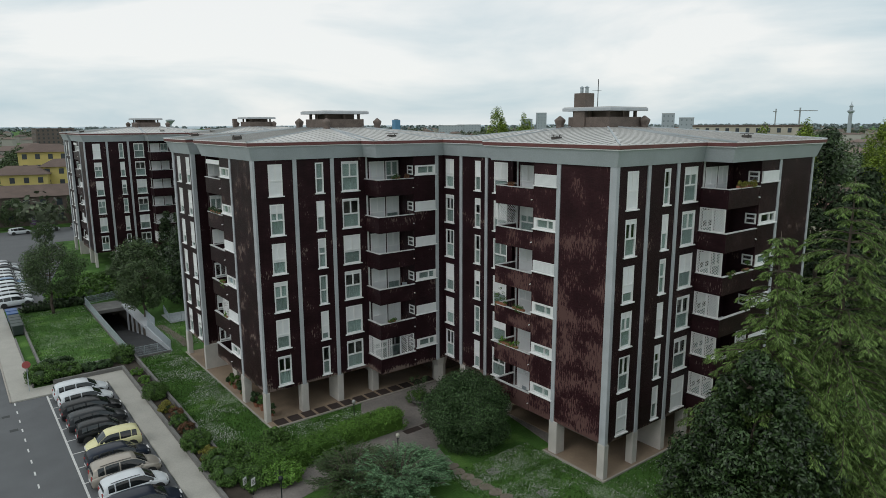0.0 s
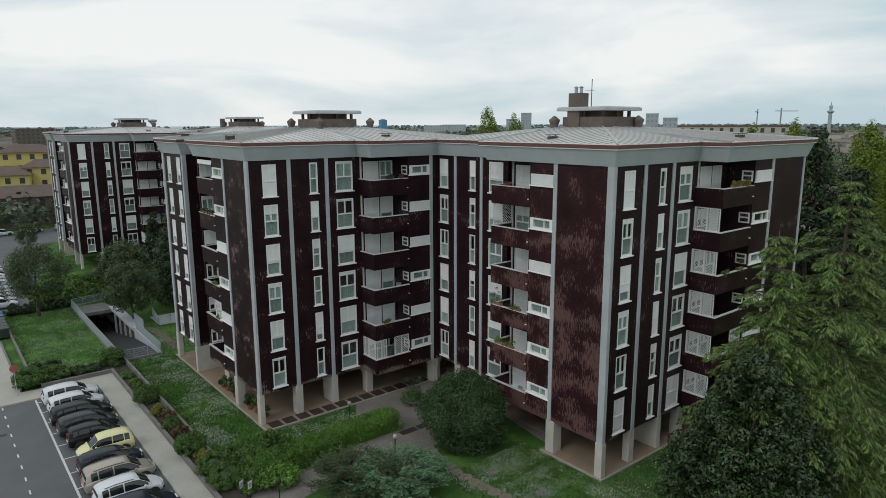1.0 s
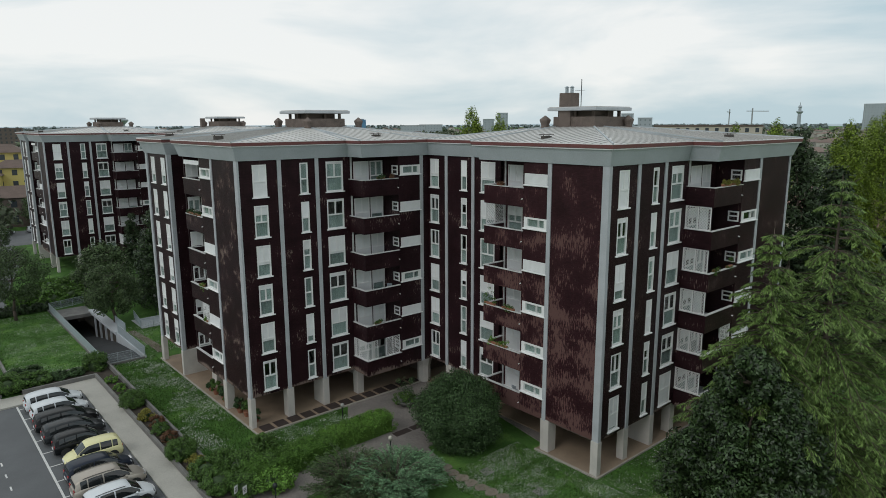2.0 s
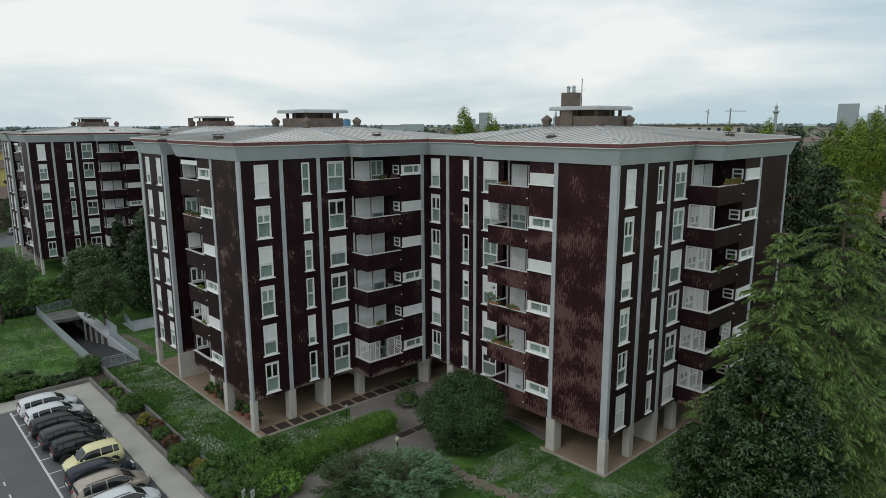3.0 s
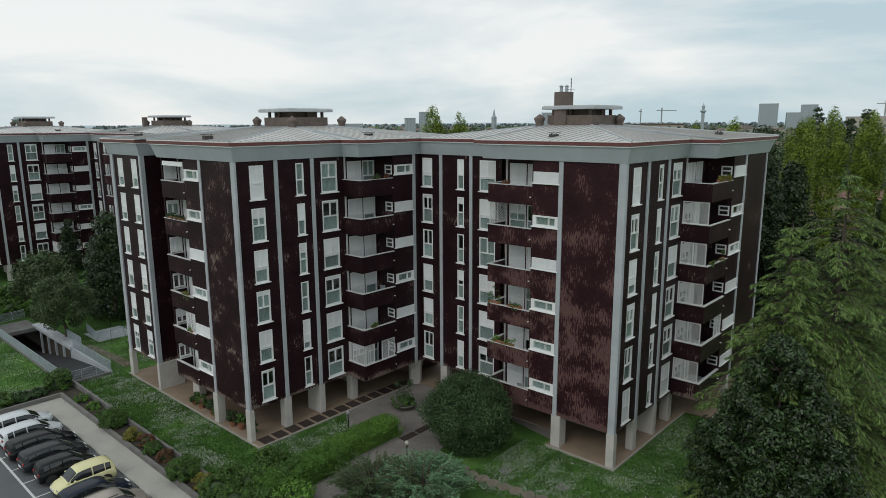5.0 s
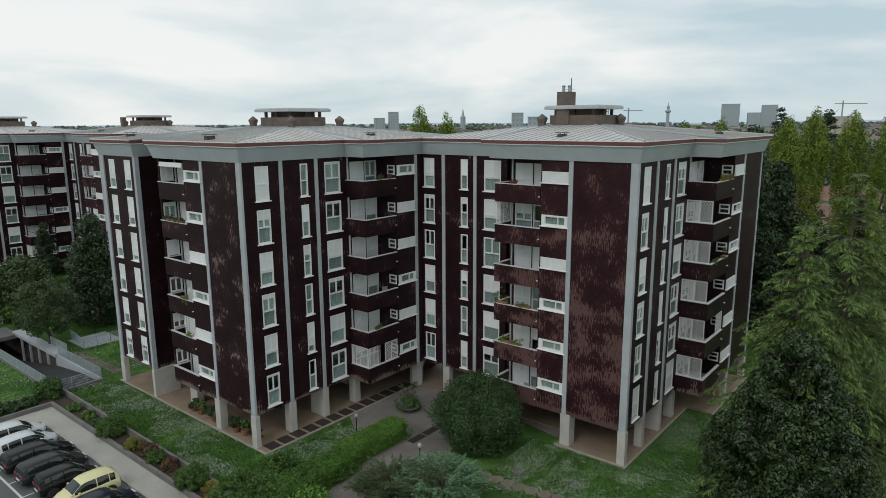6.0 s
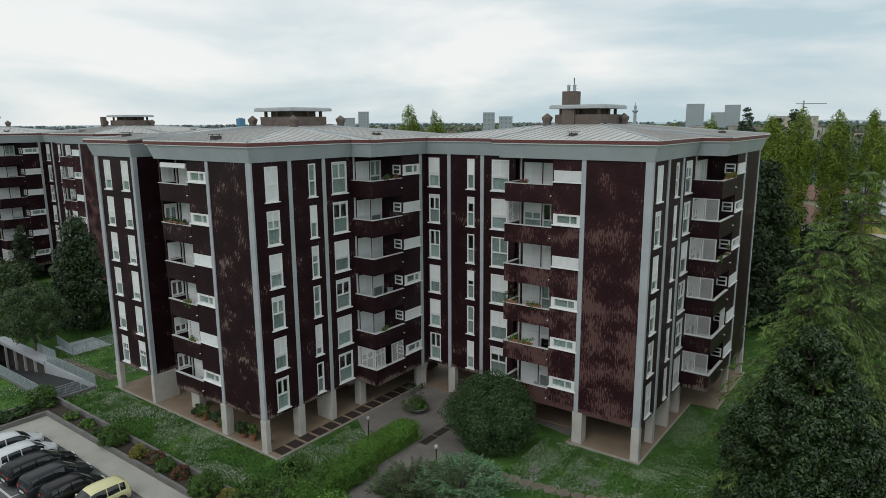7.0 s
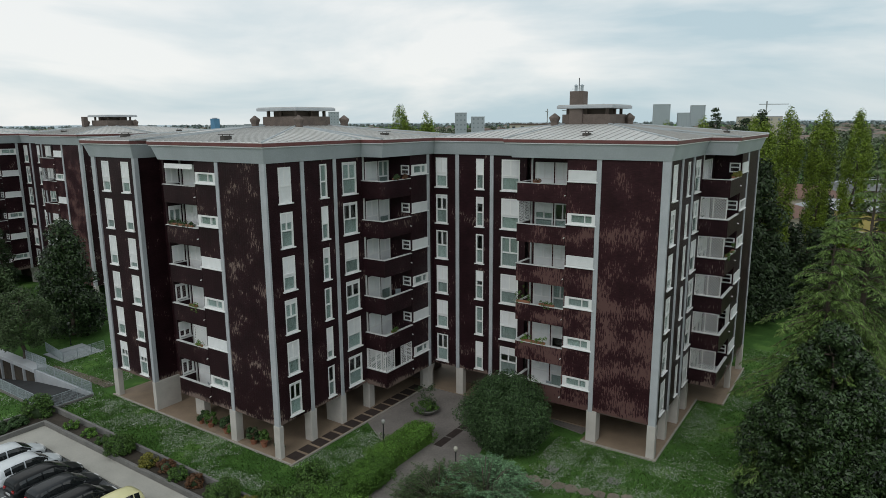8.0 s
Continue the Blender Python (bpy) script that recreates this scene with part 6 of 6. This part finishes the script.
town_house(160, 8, 26, 14, 9, 80, GREYWALL, GREYWALL, "pale grey hall with a flat roof", flat=True)
town_house(175, -10, 22, 14, 8, 80, CREAM, TILE, "cream house with a red-brown tiled roof", 2.2)
town_house(232, 122, 36, 14, 21.6, -62, CREAM, BROWNROOF, "long pale apartment block with rows of windows", flat=True)


def on_bearing(bx, by, dist):
    return bx * dist, by * dist


def tower_block(bx, by, dist, w, h, wall, label, turn=-35, rows=9, d=None):
    x, y = on_bearing(bx, by, dist)
    town_house(x, y, w, d or w * 0.7, h, turn, wall, GREYWALL, label, flat=True, rows=rows, cols=max(3, round(w / 5)), name="tower_block", glass=HAZEGLASS)


blue = empty("blue_pylon", "slender blue clad tower beyond the roofs", "tower", Matrix.Translation((137.0, 206.9, 0)))
bm = bmesh.new()
box(bm, -1.1, 1.1, -1.1, 1.1, 0, 24.6)
part("shaft", bm, BLUEWALL, blue)
bm = bmesh.new()
box(bm, -0.6, 0.6, -0.6, 0.6, 24.6, 24.9)
part("cap", bm, GREYWALL, blue)
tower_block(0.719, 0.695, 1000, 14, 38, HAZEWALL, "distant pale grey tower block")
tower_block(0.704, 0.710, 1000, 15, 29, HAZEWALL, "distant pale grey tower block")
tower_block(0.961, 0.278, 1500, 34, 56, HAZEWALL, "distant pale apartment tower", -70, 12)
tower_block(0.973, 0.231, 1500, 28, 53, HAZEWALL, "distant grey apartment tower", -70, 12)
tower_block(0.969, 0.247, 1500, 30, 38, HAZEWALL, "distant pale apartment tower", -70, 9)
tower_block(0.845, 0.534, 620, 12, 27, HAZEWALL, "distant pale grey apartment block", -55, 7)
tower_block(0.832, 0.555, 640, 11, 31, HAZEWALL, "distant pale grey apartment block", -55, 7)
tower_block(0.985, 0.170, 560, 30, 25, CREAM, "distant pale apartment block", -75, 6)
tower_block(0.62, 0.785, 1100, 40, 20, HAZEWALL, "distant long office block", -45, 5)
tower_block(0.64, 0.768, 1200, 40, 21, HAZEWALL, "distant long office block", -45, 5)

# church spire, column, water tower, cranes
x, y = on_bearing(0.789, 0.614, 1300)
ob = empty("church_tower", "distant slender church tower with a pointed spire", "church", Matrix.Translation((x, y, 0)))
bm = bmesh.new()
box(bm, -3.6, 3.6, -3.6, 3.6, 0, 33)
part("shaft", bm, HAZEWALL, ob)
bm = bmesh.new()
lathe(bm, [(3.9, 33), (2.9, 35), (0.1, 49.5)], 8)
part("spire", bm, HAZEWALL, ob)
x, y = on_bearing(0.934, 0.357, 1200)
ob = empty("column_tower", "distant round column with a gallery near its top", "tower", Matrix.Translation((x, y, 0)))
bm = bmesh.new()
lathe(bm, [(3.0, 0), (2.6, 36), (5.0, 38.5), (5.0, 40), (2.2, 41), (2.2, 45.5), (3.2, 46.5), (0.6, 50), (0.25, 54)], 12)
part("shaft", bm, HAZEWALL, ob)
x, y = on_bearing(0.262, 0.965, 2300)
ob = empty("water_tower", "distant mushroom-shaped water tower", "tower", Matrix.Translation((x, y, 0)))
bm = bmesh.new()
lathe(bm, [(3.5, 0), (3.0, 24), (14, 36), (14, 39), (3, 41)], 14)
part("shaft", bm, HAZEWALL, ob)
for bx, by, dist, h, turn in ((0.900, 0.436, 900, 35, 20), (0.912, 0.410, 900, 36, 160), (0.9885, 0.152, 900, 41, 120)):
    x, y = on_bearing(bx, by, dist)
    ob = empty("tower_crane", "distant pale tower crane", "crane", pose(x, y, 0, 0, 0, turn))
    bm = bmesh.new()
    box(bm, -0.6, 0.6, -0.6, 0.6, 0, h + 4)
    part("mast", bm, GREYWALL, ob)
    bm = bmesh.new()
    box(bm, -26, 9, -0.5, 0.5, h, h + 0.9)
    part("jib", bm, GREYWALL, ob)

# scattered small houses and woods to the horizon
g = random.Random(77)


def free_spot(x, y):
    return not (-60 < x < 112 and -70 < y < 160)


bm_w, bm_r = bmesh.new(), bmesh.new()
count = 0
while count < 900:
    a = g.uniform(-0.25, 1.75)
    r = 360 + 1900 * g.random() ** 1.2
    x, y = r * math.cos(a), r * math.sin(a)
    if not free_spot(x, y):
        continue
    w, d, h = g.uniform(9, 22), g.uniform(8, 13), g.choice((5, 6, 7, 8, 9, 11))
    t = g.uniform(0, math.pi)
    c, s = math.cos(t), math.sin(t)
    P = lambda u, v, z: (x + u * c - v * s, y + u * s + v * c, z)
    q = [bm_w.verts.new(P(u, v, z)) for z in (0, h) for u, v in ((-w / 2, -d / 2), (w / 2, -d / 2), (w / 2, d / 2), (-w / 2, d / 2))]
    for f in ((0, 1, 5, 4), (1, 2, 6, 5), (2, 3, 7, 6), (3, 0, 4, 7), (4, 5, 6, 7)):
        bm_w.faces.new([q[i] for i in f])
    q = [bm_r.verts.new(P(*p)) for p in ((-w / 2 - .5, -d / 2 - .5, h), (w / 2 + .5, -d / 2 - .5, h), (w / 2 + .5, d / 2 + .5, h), (-w / 2 - .5, d / 2 + .5, h), (-w / 4, 0, h + 2.2), (w / 4, 0, h + 2.2))]
    for f in ((0, 1, 5, 4), (2, 3, 4, 5), (1, 2, 5), (3, 0, 4)):
        bm_r.faces.new([q[i] for i in f])
    count += 1
town = empty("distant_town", "many small pale houses with tiled roofs among trees", "houses", Matrix.Identity(4), kind="stuff")
part("walls", bm_w, material("distant_house_wall", (0.36, 0.34, 0.31), 0.9, island=0.3), town)
part("roofs", bm_r, material("distant_house_roof", (0.17, 0.125, 0.105), 0.9, island=0.35), town)


def woods(name, n, r0, r1, power, size, mat, label, hmin, hmax, per):
    cl = []
    gg = random.Random(name)
    while len(cl) < n:
        a = gg.uniform(-0.35, 1.85)
        r = r0 + (r1 - r0) * gg.random() ** power
        x, y = r * math.cos(a), r * math.sin(a)
        if not free_spot(x, y):
            continue
        if noise.noise(Vector((x * 0.006, y * 0.006, 1.0))) < gg.uniform(-0.5, 0.35):
            continue
        h = gg.uniform(hmin, hmax)
        cl.append((x, y, h * 0.55, h * 0.5))
        for _ in range(2):
            cl.append((x + gg.uniform(-.4, .4) * h, y + gg.uniform(-.4, .4) * h, h * gg.uniform(0.3, 0.7), h * gg.uniform(0.25, 0.4)))
    tagged(new(name, clump_leaves(cl, per, size, 0.7, mat, name)), label, "trees", kind="stuff")


woods("near_woods", 1500, 165, 620, 1.0, 1.35, LEAF_FAR, "mixed green and bare spring trees between houses", 6, 13, 44)
woods("far_woods", 3600, 420, 1700, 0.8, 3.0, LEAF_FAR, "distant tree belts across the plain", 8, 15, 19)
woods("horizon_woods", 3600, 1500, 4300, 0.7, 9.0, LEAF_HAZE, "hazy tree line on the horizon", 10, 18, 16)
gg = random.Random(5)
belt_clumps = []
while len(belt_clumps) < 1500:
    a, r = gg.uniform(-0.25, 0.42), gg.uniform(185, 420)
    x, y = r * math.cos(a), r * math.sin(a)
    if noise.noise(Vector((x * 0.02, y * 0.02, 6.0))) < gg.uniform(-0.35, 0.3):
        continue
    h = gg.uniform(8, 17)
    for _ in range(4):
        belt_clumps.append((x + gg.uniform(-.3, .3) * h, y + gg.uniform(-.3, .3) * h, h * gg.uniform(0.35, 0.85), h * gg.uniform(0.16, 0.3)))
tagged(new("park_woods", clump_leaves(belt_clumps, 42, 0.9, 0.7, LEAF_OLIVE, "park_woods")), "dense dark green park trees behind the low houses", "trees", kind="stuff")
for x, y, h, k in ((433, 103, 31.5, 12), (345, 64, 29.0, 13), (390, 78, 24.0, 14)):
    tree("cedar_tree", x, y, h, lambda f: 5.5 * (1 - f) ** 0.5 + 0.5, 70, 2.1, 40, 1.2, 0.5, LEAF_DARK, "tall dark cedar standing above the far park", 6.0, 0.5, k, 3, 4.0, 0.35, "skyline cedars")
# low hills on the horizon, air haze put into their pale blue colour
bm = bmesh.new()
prev = None
for i in range(121):
    a = -0.5 + 2.6 * i / 120
    h = 14 + 10 * noise.noise(Vector((a * 5, 0, 0))) + 5 * noise.noise(Vector((a * 24, 1, 0)))
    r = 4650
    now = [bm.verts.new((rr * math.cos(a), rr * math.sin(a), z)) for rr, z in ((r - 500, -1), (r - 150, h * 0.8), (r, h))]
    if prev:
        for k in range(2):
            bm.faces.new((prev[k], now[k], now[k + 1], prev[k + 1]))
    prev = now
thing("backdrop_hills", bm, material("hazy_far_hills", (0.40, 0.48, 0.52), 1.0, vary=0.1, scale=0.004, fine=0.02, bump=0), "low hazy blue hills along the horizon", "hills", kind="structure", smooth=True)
